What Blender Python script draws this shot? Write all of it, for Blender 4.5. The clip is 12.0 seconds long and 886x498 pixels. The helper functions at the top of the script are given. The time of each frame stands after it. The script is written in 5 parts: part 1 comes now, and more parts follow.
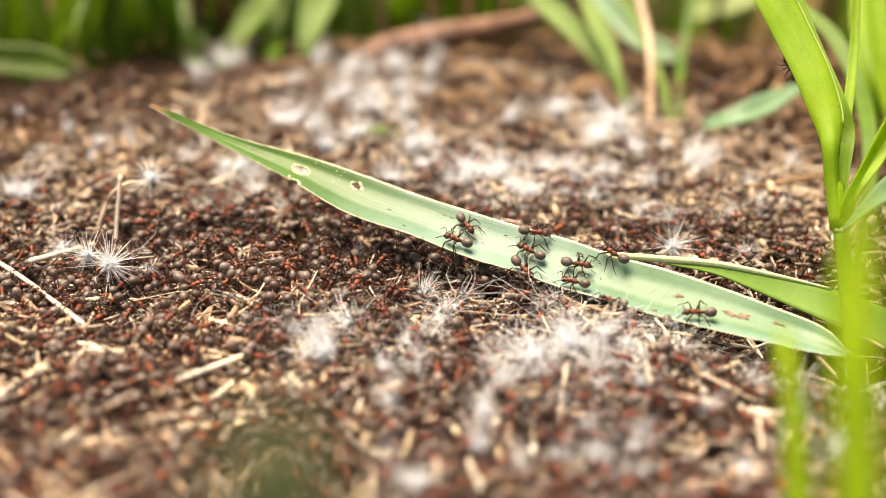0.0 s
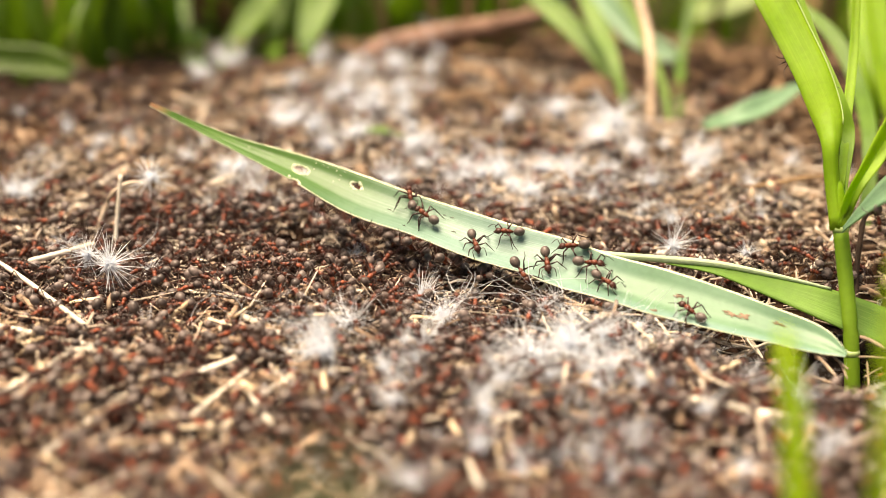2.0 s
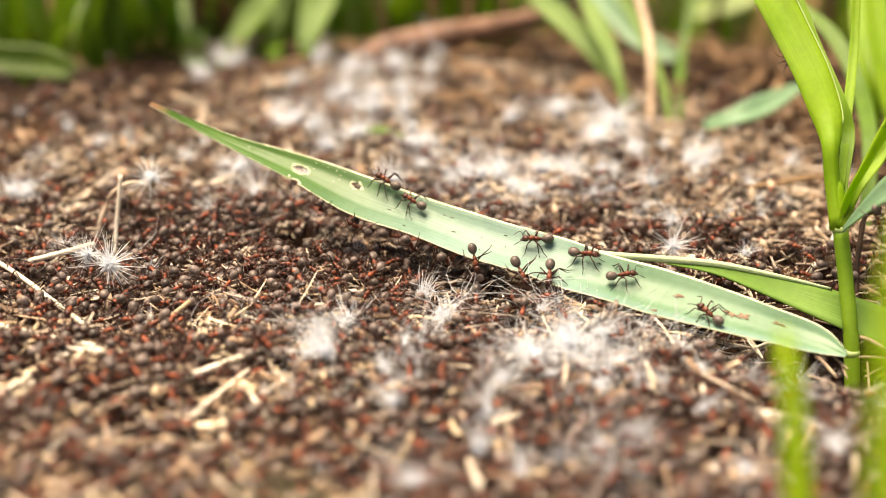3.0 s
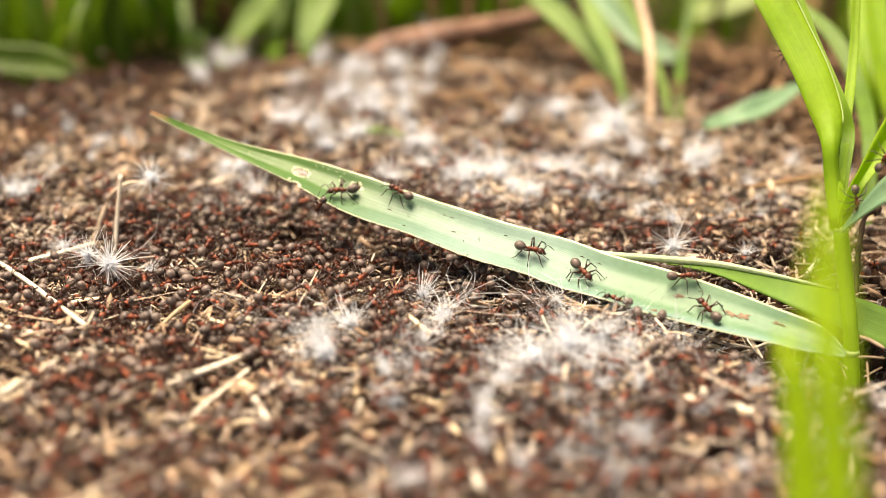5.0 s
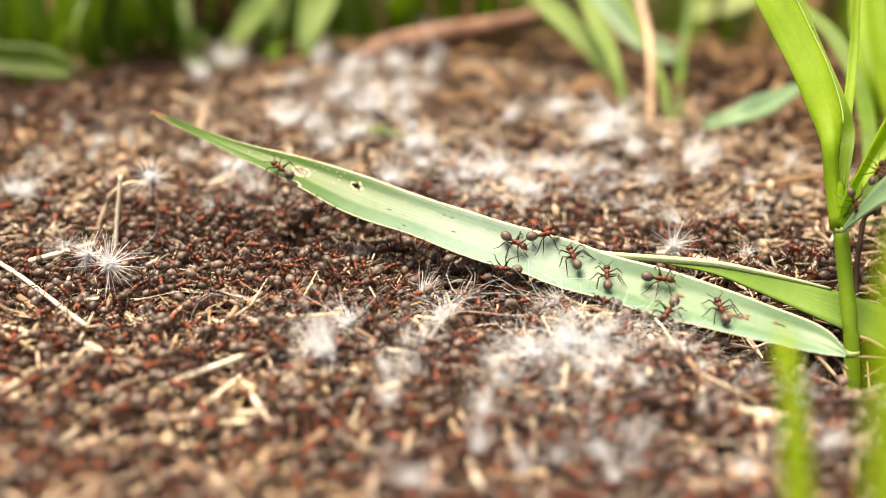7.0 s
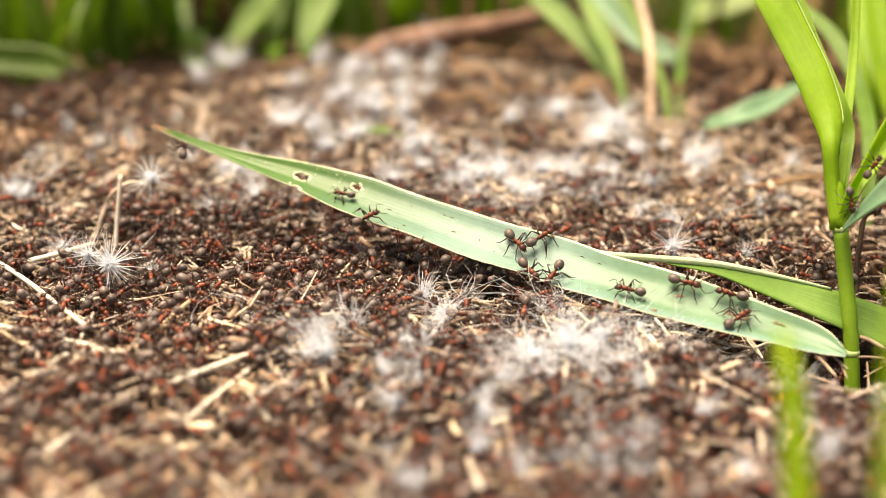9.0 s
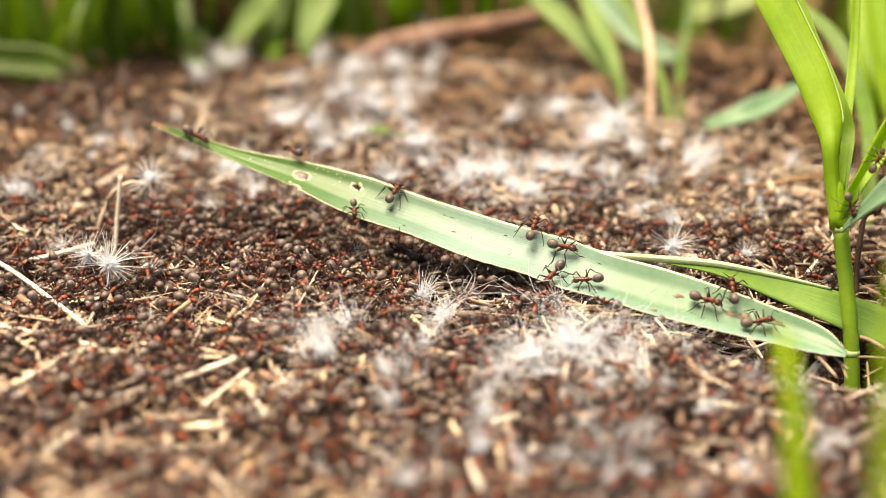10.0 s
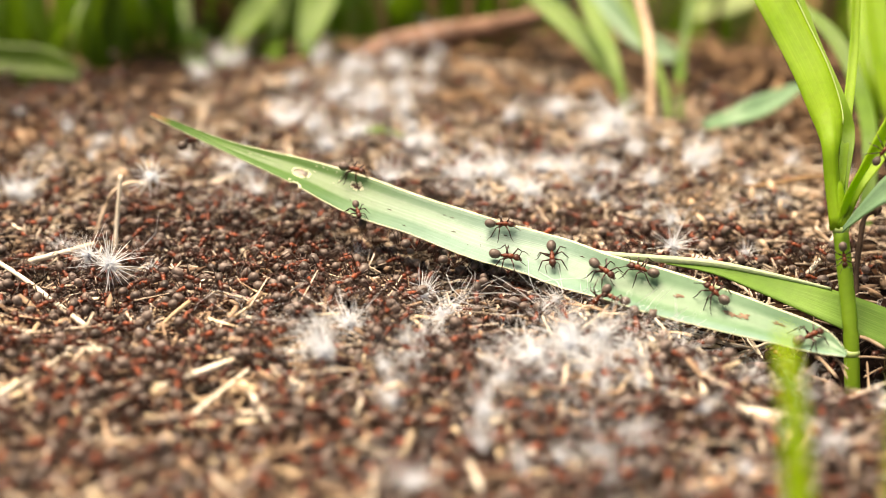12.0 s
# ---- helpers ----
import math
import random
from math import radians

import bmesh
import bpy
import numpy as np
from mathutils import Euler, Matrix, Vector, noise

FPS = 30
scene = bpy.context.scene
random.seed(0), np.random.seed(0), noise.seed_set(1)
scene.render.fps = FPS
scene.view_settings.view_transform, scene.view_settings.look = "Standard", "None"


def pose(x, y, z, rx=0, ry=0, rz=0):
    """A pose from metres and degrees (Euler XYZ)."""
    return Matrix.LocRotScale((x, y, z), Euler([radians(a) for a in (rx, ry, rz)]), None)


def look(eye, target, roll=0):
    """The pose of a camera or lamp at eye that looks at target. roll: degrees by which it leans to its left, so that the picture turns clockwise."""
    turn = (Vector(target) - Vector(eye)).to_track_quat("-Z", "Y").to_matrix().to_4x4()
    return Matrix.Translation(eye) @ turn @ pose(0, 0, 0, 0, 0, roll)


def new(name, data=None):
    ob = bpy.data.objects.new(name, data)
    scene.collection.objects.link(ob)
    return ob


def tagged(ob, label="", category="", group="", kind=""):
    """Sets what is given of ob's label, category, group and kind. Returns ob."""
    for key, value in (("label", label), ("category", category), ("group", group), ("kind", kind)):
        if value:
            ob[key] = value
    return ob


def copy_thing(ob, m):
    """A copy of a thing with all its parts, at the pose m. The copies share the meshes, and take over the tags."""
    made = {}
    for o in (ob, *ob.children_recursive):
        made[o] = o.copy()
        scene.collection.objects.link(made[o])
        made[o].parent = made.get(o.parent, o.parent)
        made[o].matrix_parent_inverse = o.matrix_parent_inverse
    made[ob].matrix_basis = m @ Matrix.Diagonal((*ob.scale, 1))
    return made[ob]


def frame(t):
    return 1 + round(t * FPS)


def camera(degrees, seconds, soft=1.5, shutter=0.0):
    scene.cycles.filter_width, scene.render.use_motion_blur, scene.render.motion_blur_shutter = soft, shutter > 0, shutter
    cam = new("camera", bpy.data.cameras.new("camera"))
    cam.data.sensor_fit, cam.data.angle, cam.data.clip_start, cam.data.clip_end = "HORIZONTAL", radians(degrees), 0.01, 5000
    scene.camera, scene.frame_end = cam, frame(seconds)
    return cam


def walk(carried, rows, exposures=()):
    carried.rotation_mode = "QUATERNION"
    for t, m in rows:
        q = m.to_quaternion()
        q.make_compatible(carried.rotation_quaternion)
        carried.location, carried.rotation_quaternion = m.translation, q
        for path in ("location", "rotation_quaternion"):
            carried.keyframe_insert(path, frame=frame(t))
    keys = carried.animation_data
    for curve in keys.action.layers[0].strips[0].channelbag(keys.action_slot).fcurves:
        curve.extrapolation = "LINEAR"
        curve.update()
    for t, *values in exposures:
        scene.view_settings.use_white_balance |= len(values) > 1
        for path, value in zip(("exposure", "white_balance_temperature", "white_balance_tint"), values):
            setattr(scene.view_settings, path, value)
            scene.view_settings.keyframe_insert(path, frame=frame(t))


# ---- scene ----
CAM_PITCH, CAM_DIST = radians(20), 0.28
cam = camera(32, 12.0, soft=0.5)
EYE = Vector((0, -CAM_DIST * math.cos(CAM_PITCH), CAM_DIST * math.sin(CAM_PITCH)))
walk(cam, [(0, look(EYE, (0, 0, 0))), (12.0, look(EYE, (0, 0, 0)))])
# a macro lens with a shallow zone of focus across the leaf
cam.data.dof.use_dof = True
cam.data.dof.focus_distance = 0.2550
cam.data.dof.aperture_fstop = 9.7

# ---- light: bright hazy sky, soft high sun ----
world = bpy.data.worlds.new("sky")
scene.world = world
world.use_nodes = True
wn = world.node_tree
sky = wn.nodes.new("ShaderNodeTexSky")
sky.sky_type = "NISHITA"
sky.sun_disc = False
sky.sun_elevation, sky.sun_rotation = radians(77), radians(-80)
sky.air_density, sky.dust_density = 1.2, 3.0
wn.links.new(sky.outputs[0], wn.nodes["Background"].inputs[0])
wn.nodes["Background"].inputs[1].default_value = 0.05
sun = new("sun", bpy.data.lights.new("sun", "SUN"))
sun.data.energy, sun.data.angle, sun.data.color = 5.0, radians(44), (1.0, 0.94, 0.84)
sun.matrix_world = look((-0.22, 0.04, 1.0), (0, 0, 0))
scene.view_settings.exposure = 1.13
scene.view_settings.use_white_balance = True
scene.view_settings.white_balance_temperature = 8450
scene.view_settings.white_balance_tint = 13.5


# ---- materials ----
def shader(name, rough=0.6, spec=0.4):
    m = bpy.data.materials.new(name)
    m.use_nodes = True
    nt = m.node_tree
    b = nt.nodes["Principled BSDF"]
    b.inputs["Roughness"].default_value = rough
    b.inputs["Specular IOR Level"].default_value = spec
    return m, nt, b


def node(nt, kind, **values):
    n = nt.nodes.new(kind)
    for k, v in values.items():
        n.inputs[k.replace("_", " ")].default_value = v
    return n


def ramp(nt, source, stops):
    r = nt.nodes.new("ShaderNodeValToRGB")
    while len(r.color_ramp.elements) < len(stops):
        r.color_ramp.elements.new(0.5)
    for e, (p, c) in zip(r.color_ramp.elements, stops):
        e.position, e.color = p, (*c, 1)
    nt.links.new(source, r.inputs[0])
    return r.outputs[0]


def mixed(nt, kind, a, b, factor):
    m = nt.nodes.new("ShaderNodeMix")
    m.data_type, m.blend_type = "RGBA", kind
    for socket, value in ((m.inputs["A"], a), (m.inputs["B"], b), (m.inputs["Factor"], factor)):
        if isinstance(value, (int, float)):
            socket.default_value = value
        elif isinstance(value, tuple):
            socket.default_value = (*value, 1)
        else:
            nt.links.new(value, socket)
    return m.outputs["Result"]


def add_bump(nt, b, source, strength, distance):
    n = node(nt, "ShaderNodeBump", Strength=strength, Distance=distance)
    nt.links.new(source, n.inputs["Height"])
    nt.links.new(n.outputs[0], b.inputs["Normal"])


def noise_out(nt, coords, scale, detail=4.0):
    n = node(nt, "ShaderNodeTexNoise", Scale=scale, Detail=detail)
    nt.links.new(coords, n.inputs["Vector"])
    return n.outputs["Fac"]


def grain_material(name, dark, light, scale, rough=0.6, spec=0.3, island=False, per_object=False, bump=0.0, tint=0.6):
    """Two noises, one coarse and one fine, between two colours; each piece a little different."""
    m, nt, b = shader(name, rough, spec)
    co = nt.nodes.new("ShaderNodeTexCoord").outputs["Object"]
    coarse, fine = noise_out(nt, co, scale * 0.25, 2), noise_out(nt, co, scale * 2.5, 5)
    col = ramp(nt, coarse, [(0.3, dark), (0.7, light)])
    grain = ramp(nt, fine, [(0.3, (0.6, 0.6, 0.6)), (0.7, (1.15, 1.15, 1.15))])
    col = mixed(nt, "MULTIPLY", col, grain, 0.8)
    if island or per_object:
        source = nt.nodes.new("ShaderNodeNewGeometry").outputs["Random Per Island"] if island else nt.nodes.new("ShaderNodeObjectInfo").outputs["Random"]
        spread = ramp(nt, source, [(0.0, (0.45, 0.42, 0.40)), (0.5, (0.95, 0.92, 0.88)), (1.0, (1.5, 1.5, 1.5))])
        col = mixed(nt, "MULTIPLY", col, spread, tint)
    nt.links.new(col, b.inputs["Base Color"])
    if bump:
        add_bump(nt, b, fine, 0.5, bump)
    return m


def leaf_material(name, dark, light, rib=(0.45, 0.6, 0.3), through_light=0.35, rough=0.42, ribs=26.0, streak=0.25):
    """Grass blade: ribs along the blade, slow patches, light that passes through."""
    m, nt, b = shader(name, rough, 0.5)
    uv = nt.nodes.new("ShaderNodeUVMap").outputs[0]
    co = nt.nodes.new("ShaderNodeTexCoord").outputs["Object"]
    stretch = nt.nodes.new("ShaderNodeMapping")
    stretch.inputs["Scale"].default_value = (ribs, 1.4, 1)
    nt.links.new(uv, stretch.inputs["Vector"])
    fibre = noise_out(nt, stretch.outputs[0], 1.6, 3)
    patch = noise_out(nt, co, 55, 2)
    speck = noise_out(nt, co, 900, 4)
    col = ramp(nt, patch, [(0.3, dark), (0.72, light)])
    col = mixed(nt, "MIX", col, rib, ramp(nt, fibre, [(0.52, (0, 0, 0)), (0.75, (0.55, 0.55, 0.55))]))
    col = mixed(nt, "MULTIPLY", col, ramp(nt, fibre, [(0.30, (0.62, 0.70, 0.60)), (0.46, (1, 1, 1))]), streak)
    col = mixed(nt, "MULTIPLY", col, ramp(nt, speck, [(0.3, (0.88, 0.88, 0.88)), (0.6, (1.03, 1.03, 1.03))]), 0.6)
    nt.links.new(col, b.inputs["Base Color"])
    add_bump(nt, b, fibre, 0.35, 0.0004)
    out = nt.nodes["Material Output"]
    glow = nt.nodes.new("ShaderNodeBsdfTranslucent")
    nt.links.new(mixed(nt, "MULTIPLY", col, (1.3, 1.35, 0.6), 1.0), glow.inputs[0])
    both = nt.nodes.new("ShaderNodeMixShader")
    both.inputs[0].default_value = through_light
    nt.links.new(b.outputs[0], both.inputs[1])
    nt.links.new(glow.outputs[0], both.inputs[2])
    nt.links.new(both.outputs[0], out.inputs[0])
    return m


def fallen_leaf_material():
    """The fallen leaf: fresh green tip, glaucous middle with fine ribs, smoother base with the sheen of its lower
    margin painted in.
    """
    m, nt, b = shader("pale_leaf", 0.38, 0.38)
    uv = nt.nodes.new("ShaderNodeUVMap").outputs[0]
    co = nt.nodes.new("ShaderNodeTexCoord").outputs["Object"]
    axes = nt.nodes.new("ShaderNodeSeparateXYZ")
    nt.links.new(uv, axes.inputs[0])
    across, along = axes.outputs["X"], axes.outputs["Y"]
    stretch = nt.nodes.new("ShaderNodeMapping")
    stretch.inputs["Scale"].default_value = (38, 1.1, 1)
    nt.links.new(uv, stretch.inputs["Vector"])
    fibre, patch, speck = noise_out(nt, stretch.outputs[0], 1.6, 3), noise_out(nt, co, 60, 3), noise_out(nt, co, 900, 4)
    grey = lambda g: (g, g, g)
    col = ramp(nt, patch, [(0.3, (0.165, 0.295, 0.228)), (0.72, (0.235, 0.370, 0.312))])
    # the base is a deeper green; its lower margin stays pale, a painted sheen
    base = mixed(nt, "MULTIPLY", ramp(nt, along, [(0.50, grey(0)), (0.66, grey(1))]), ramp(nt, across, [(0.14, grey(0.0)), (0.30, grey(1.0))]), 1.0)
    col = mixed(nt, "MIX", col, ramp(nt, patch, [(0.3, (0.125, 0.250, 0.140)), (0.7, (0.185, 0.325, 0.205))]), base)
    # fresh green towards the tip, reaching further down along the upper half
    lean = nt.nodes.new("ShaderNodeMath")
    lean.operation = "MULTIPLY_ADD"
    nt.links.new(across, lean.inputs[0])
    lean.inputs[1].default_value = -0.06
    nt.links.new(along, lean.inputs[2])
    green = ramp(nt, patch, [(0.3, (0.036, 0.112, 0.009)), (0.7, (0.076, 0.182, 0.019))])
    col = mixed(nt, "MIX", green, col, ramp(nt, lean.outputs[0], [(0.05, grey(0)), (0.18, grey(0.14)), (0.36, grey(1))]))
    # ribs, strongest over the middle
    where = ramp(nt, along, [(0.05, grey(0.08)), (0.24, grey(0.25)), (0.36, grey(1)), (0.50, grey(0.9)), (0.62, grey(0.10))])
    pale = mixed(nt, "MULTIPLY", ramp(nt, fibre, [(0.52, grey(0)), (0.72, grey(0.6))]), where, 1.0)
    col = mixed(nt, "MIX", col, (0.38, 0.485, 0.455), pale)
    dark = mixed(nt, "MULTIPLY", ramp(nt, fibre, [(0.30, grey(0.5)), (0.44, grey(0))]), where, 1.0)
    col = mixed(nt, "MULTIPLY", col, (0.58, 0.70, 0.56), dark)
    col = mixed(nt, "MULTIPLY", col, ramp(nt, speck, [(0.3, grey(0.88)), (0.6, grey(1.03))]), 0.6)
    # dried point
    col = mixed(nt, "MIX", (0.46, 0.26, 0.15), col, ramp(nt, along, [(0.006, grey(0)), (0.022, grey(1))]))
    nt.links.new(col, b.inputs["Base Color"])
    nt.links.new(ramp(nt, patch, [(0.3, grey(0.32)), (0.7, grey(0.48))]), b.inputs["Roughness"])
    add_bump(nt, b, mixed(nt, "MULTIPLY", fibre, where, 1.0), 0.25, 0.0003)
    glow = nt.nodes.new("ShaderNodeBsdfTranslucent")
    nt.links.new(mixed(nt, "MULTIPLY", col, (1.25, 1.3, 0.75), 1.0), glow.inputs[0])
    both = nt.nodes.new("ShaderNodeMixShader")
    both.inputs[0].default_value = 0.2
    nt.links.new(b.outputs[0], both.inputs[1])
    nt.links.new(glow.outputs[0], both.inputs[2])
    nt.links.new(both.outputs[0], nt.nodes["Material Output"].inputs[0])
    return m


def soil_material():
    m, nt, b = shader("mound_soil", 0.9, 0.15)
    co = nt.nodes.new("ShaderNodeTexCoord").outputs["Object"]
    coarse, mid, fine = noise_out(nt, co, 45, 4), noise_out(nt, co, 420, 5), noise_out(nt, co, 1600, 4)
    col = ramp(nt, coarse, [(0.3, (0.008, 0.004, 0.003)), (0.55, (0.024, 0.012, 0.007)), (0.75, (0.10, 0.050, 0.025))])
    col = mixed(nt, "MULTIPLY", col, ramp(nt, mid, [(0.3, (0.35, 0.33, 0.3)), (0.5, (1, 1, 1)), (0.72, (2.2, 2.0, 1.8))]), 0.9)
    col = mixed(nt, "MULTIPLY", col, ramp(nt, fine, [(0.3, (0.6, 0.6, 0.6)), (0.7, (1.3, 1.3, 1.3))]), 0.8)
    far = nt.nodes.new("ShaderNodeVectorMath")
    far.operation = "LENGTH"
    nt.links.new(co, far.inputs[0])
    meadow = ramp(nt, far.outputs["Value"], [(0.5, (0, 0, 0)), (0.95, (1, 1, 1))])
    col = mixed(nt, "MIX", col, ramp(nt, coarse, [(0.3, (0.02, 0.035, 0.01)), (0.7, (0.07, 0.11, 0.03))]), meadow)
    nt.links.new(col, b.inputs["Base Color"])
    add_bump(nt, b, mid, 0.8, 0.0012)
    return m


def fluff_material():
    m, nt, b = shader("silk_fluff", 0.35, 0.5)
    b.inputs["Base Color"].default_value = (0.86, 0.89, 0.94, 1)
    glow = nt.nodes.new("ShaderNodeBsdfTranslucent")
    glow.inputs[0].default_value = (0.87, 0.90, 0.95, 1)
    both = nt.nodes.new("ShaderNodeMixShader")
    both.inputs[0].default_value = 0.5
    nt.links.new(b.outputs[0], both.inputs[1])
    nt.links.new(glow.outputs[0], both.inputs[2])
    nt.links.new(both.outputs[0], nt.nodes["Material Output"].inputs[0])
    return m


M_SOIL = soil_material()
M_LEAF = fallen_leaf_material()
M_LEAF_TIP = leaf_material("fresh_leaf", (0.10, 0.24, 0.02), (0.17, 0.33, 0.04), (0.22, 0.38, 0.08), 0.3, 0.55)
M_RIM = grain_material("leaf_rim", (0.46, 0.52, 0.32), (0.70, 0.70, 0.52), 800, 0.6)
M_SCAR = grain_material("leaf_scar", (0.12, 0.075, 0.05), (0.34, 0.24, 0.16), 1500, 0.8, bump=0.0002)
M_GRASS = leaf_material("green_grass", (0.23, 0.43, 0.018), (0.38, 0.57, 0.035), (0.42, 0.60, 0.06), 0.5, streak=0.04)
M_GRASS_BACK = leaf_material("soft_grass", (0.14, 0.27, 0.045), (0.25, 0.40, 0.085), (0.30, 0.44, 0.13), 0.5, streak=0.12)
M_DEAD = grain_material("dead_leaf", (0.18, 0.10, 0.046), (0.40, 0.25, 0.13), 200, 0.7, bump=0.0002)
M_STEM = leaf_material("grass_stem", (0.17, 0.33, 0.02), (0.27, 0.45, 0.04), (0.30, 0.47, 0.06), 0.4, streak=0.12)
M_JOINT = leaf_material("stem_joint", (0.38, 0.54, 0.16), (0.54, 0.66, 0.30), (0.58, 0.68, 0.36), 0.3)
M_GRASS_FRONT = leaf_material("young_grass", (0.46, 0.64, 0.03), (0.60, 0.78, 0.06), (0.66, 0.80, 0.15), 0.62)
M_GRASS_DULL = leaf_material("dull_grass", (0.10, 0.13, 0.06), (0.16, 0.19, 0.09), (0.2, 0.24, 0.12), 0.3)
M_GRASS_MID = leaf_material("mid_grass", (0.08, 0.18, 0.02), (0.17, 0.31, 0.04), (0.24, 0.38, 0.1), 0.45)
M_DEBRIS = grain_material("brown_debris", (0.060, 0.033, 0.017), (0.23, 0.135, 0.07), 200, 0.75, island=True, tint=0.8)
M_GRASS_BLUE = leaf_material("bluish_grass", (0.15, 0.30, 0.17), (0.25, 0.42, 0.26), (0.32, 0.48, 0.32), 0.35)
M_GRASS_DARK = leaf_material("deep_grass", (0.058, 0.120, 0.010), (0.125, 0.225, 0.022), (0.16, 0.27, 0.04), 0.35)
M_STRAW = grain_material("dry_straw", (0.42, 0.30, 0.21), (0.95, 0.85, 0.73), 400, 0.55, island=True, bump=0.0001)
M_STRAW_PALE = grain_material("bleached_straw", (0.66, 0.56, 0.43), (0.93, 0.87, 0.77), 400, 0.5, per_object=True, bump=0.0001, tint=0.35)
M_LITTER = grain_material("plant_litter", (0.050, 0.022, 0.012), (0.62, 0.44, 0.31), 260, 0.75, island=True, tint=1.0, bump=0.0001)
M_STRAW_GOLD = grain_material("golden_straw", (0.46, 0.33, 0.20), (0.95, 0.81, 0.60), 400, 0.5, island=True, bump=0.0001, tint=0.75)
M_TWIG = grain_material("pink_brown_twig", (0.15, 0.078, 0.052), (0.34, 0.19, 0.135), 500, 0.6, bump=0.0002)
M_BARK = grain_material("dark_twig", (0.03, 0.018, 0.012), (0.10, 0.06, 0.04), 700, 0.7, bump=0.0002)
M_FLAKE = grain_material("pale_flake", (0.24, 0.145, 0.085), (0.66, 0.52, 0.39), 200, 0.7, island=True, tint=0.6)
M_FOLD = leaf_material("lit_leaf_edge", (0.36, 0.49, 0.27), (0.52, 0.62, 0.40), (0.62, 0.69, 0.50), 0.2)
M_FLUFF = fluff_material()
M_SEED = grain_material("brown_seed", (0.12, 0.07, 0.04), (0.30, 0.20, 0.12), 2500, 0.5)
M_GASTER = grain_material("ant_abdomen", (0.056, 0.043, 0.039), (0.230, 0.174, 0.154), 2200, 0.42, 0.40, island=True, tint=0.75)
M_THORAX = grain_material("ant_thorax", (0.050, 0.015, 0.009), (0.33, 0.080, 0.036), 1800, 0.42, 0.35, island=True, tint=0.9)
M_HEAD = grain_material("ant_head", (0.022, 0.011, 0.009), (0.125, 0.038, 0.022), 1800, 0.42, 0.35, island=True, tint=0.6)
M_LEG = grain_material("ant_leg", (0.014, 0.007, 0.005), (0.060, 0.022, 0.013), 1500, 0.34, 0.45)


# ---- building tools ----
def part(name, bm, material, parent, label=""):
    me = bpy.data.meshes.new(name)
    bm.to_mesh(me)
    bm.free()
    for m in material if isinstance(material, (list, tuple)) else (material,):
        me.materials.append(m)
    for p in me.polygons:
        p.use_smooth = True
    ob = new(name, me)
    ob.parent = parent
    return tagged(ob, label) if label else ob


def spline(points, n):
    """n + 1 points of a smooth curve through the given ones (any dimension)."""
    p = np.array(points, float)
    p = np.vstack([2 * p[0] - p[1], p, 2 * p[-1] - p[-2]])
    out = []
    for k in range(n + 1):
        s = k / n * (len(p) - 3)
        i = min(int(s), len(p) - 4)
        f = s - i
        a, b, c, d = p[i:i + 4]
        out.append(0.5 * (2 * b + (c - a) * f + (2 * a - 5 * b + 4 * c - d) * f * f + (3 * b - a - 3 * c + d) * f ** 3))
    return np.array(out)


def unit(v):
    return v / max(np.linalg.norm(v), 1e-12)


def tube(bm, points, radii, sides=6):
    """A round tube through points with a radius at each."""
    pts = np.array(points, float)
    rings = []
    for i, p in enumerate(pts):
        t = unit(pts[min(i + 1, len(pts) - 1)] - pts[max(i - 1, 0)])
        side = unit(np.cross(t, (0.31, 0.17, 0.93) if abs(t[2]) < 0.9 else (1, 0.2, 0)))
        up = np.cross(side, t)
        rings.append([bm.verts.new(p + radii[i] * (math.cos(a) * side + math.sin(a) * up)) for a in (2 * math.pi * k / sides for k in range(sides))])
    for r, s in zip(rings, rings[1:]):
        for k in range(sides):
            bm.faces.new((r[k], r[(k + 1) % sides], s[(k + 1) % sides], s[k]))
    bm.faces.new(rings[0][::-1])
    bm.faces.new(rings[-1])


def ellipsoid(bm, centre, radii, tilt=0.0, taper=0.0, u=12, v=8, ridge=0.0):
    """An egg along x; taper narrows its front; tilt in degrees lifts the front."""
    m = Matrix.Translation(centre) @ Matrix.Rotation(radians(-tilt), 4, "Y")
    rings = []
    for i in range(1, v):
        a = math.pi * i / v
        x = -math.cos(a)
        r = math.sin(a) * (1 - taper * x) * (1 + ridge * math.cos(a * 9))
        rings.append([bm.verts.new(m @ Vector((x * radii[0], r * radii[1] * math.cos(b), r * radii[2] * math.sin(b)))) for b in (2 * math.pi * k / u for k in range(u))])
    a, z = bm.verts.new(m @ Vector((-radii[0], 0, 0))), bm.verts.new(m @ Vector((radii[0], 0, 0)))
    for r, s in zip(rings, rings[1:]):
        for k in range(u):
            bm.faces.new((r[k], s[k], s[(k + 1) % u], r[(k + 1) % u]))
    for k in range(u):
        bm.faces.new((a, rings[0][k], rings[0][(k + 1) % u]))
        bm.faces.new((z, rings[-1][(k + 1) % u], rings[-1][k]))


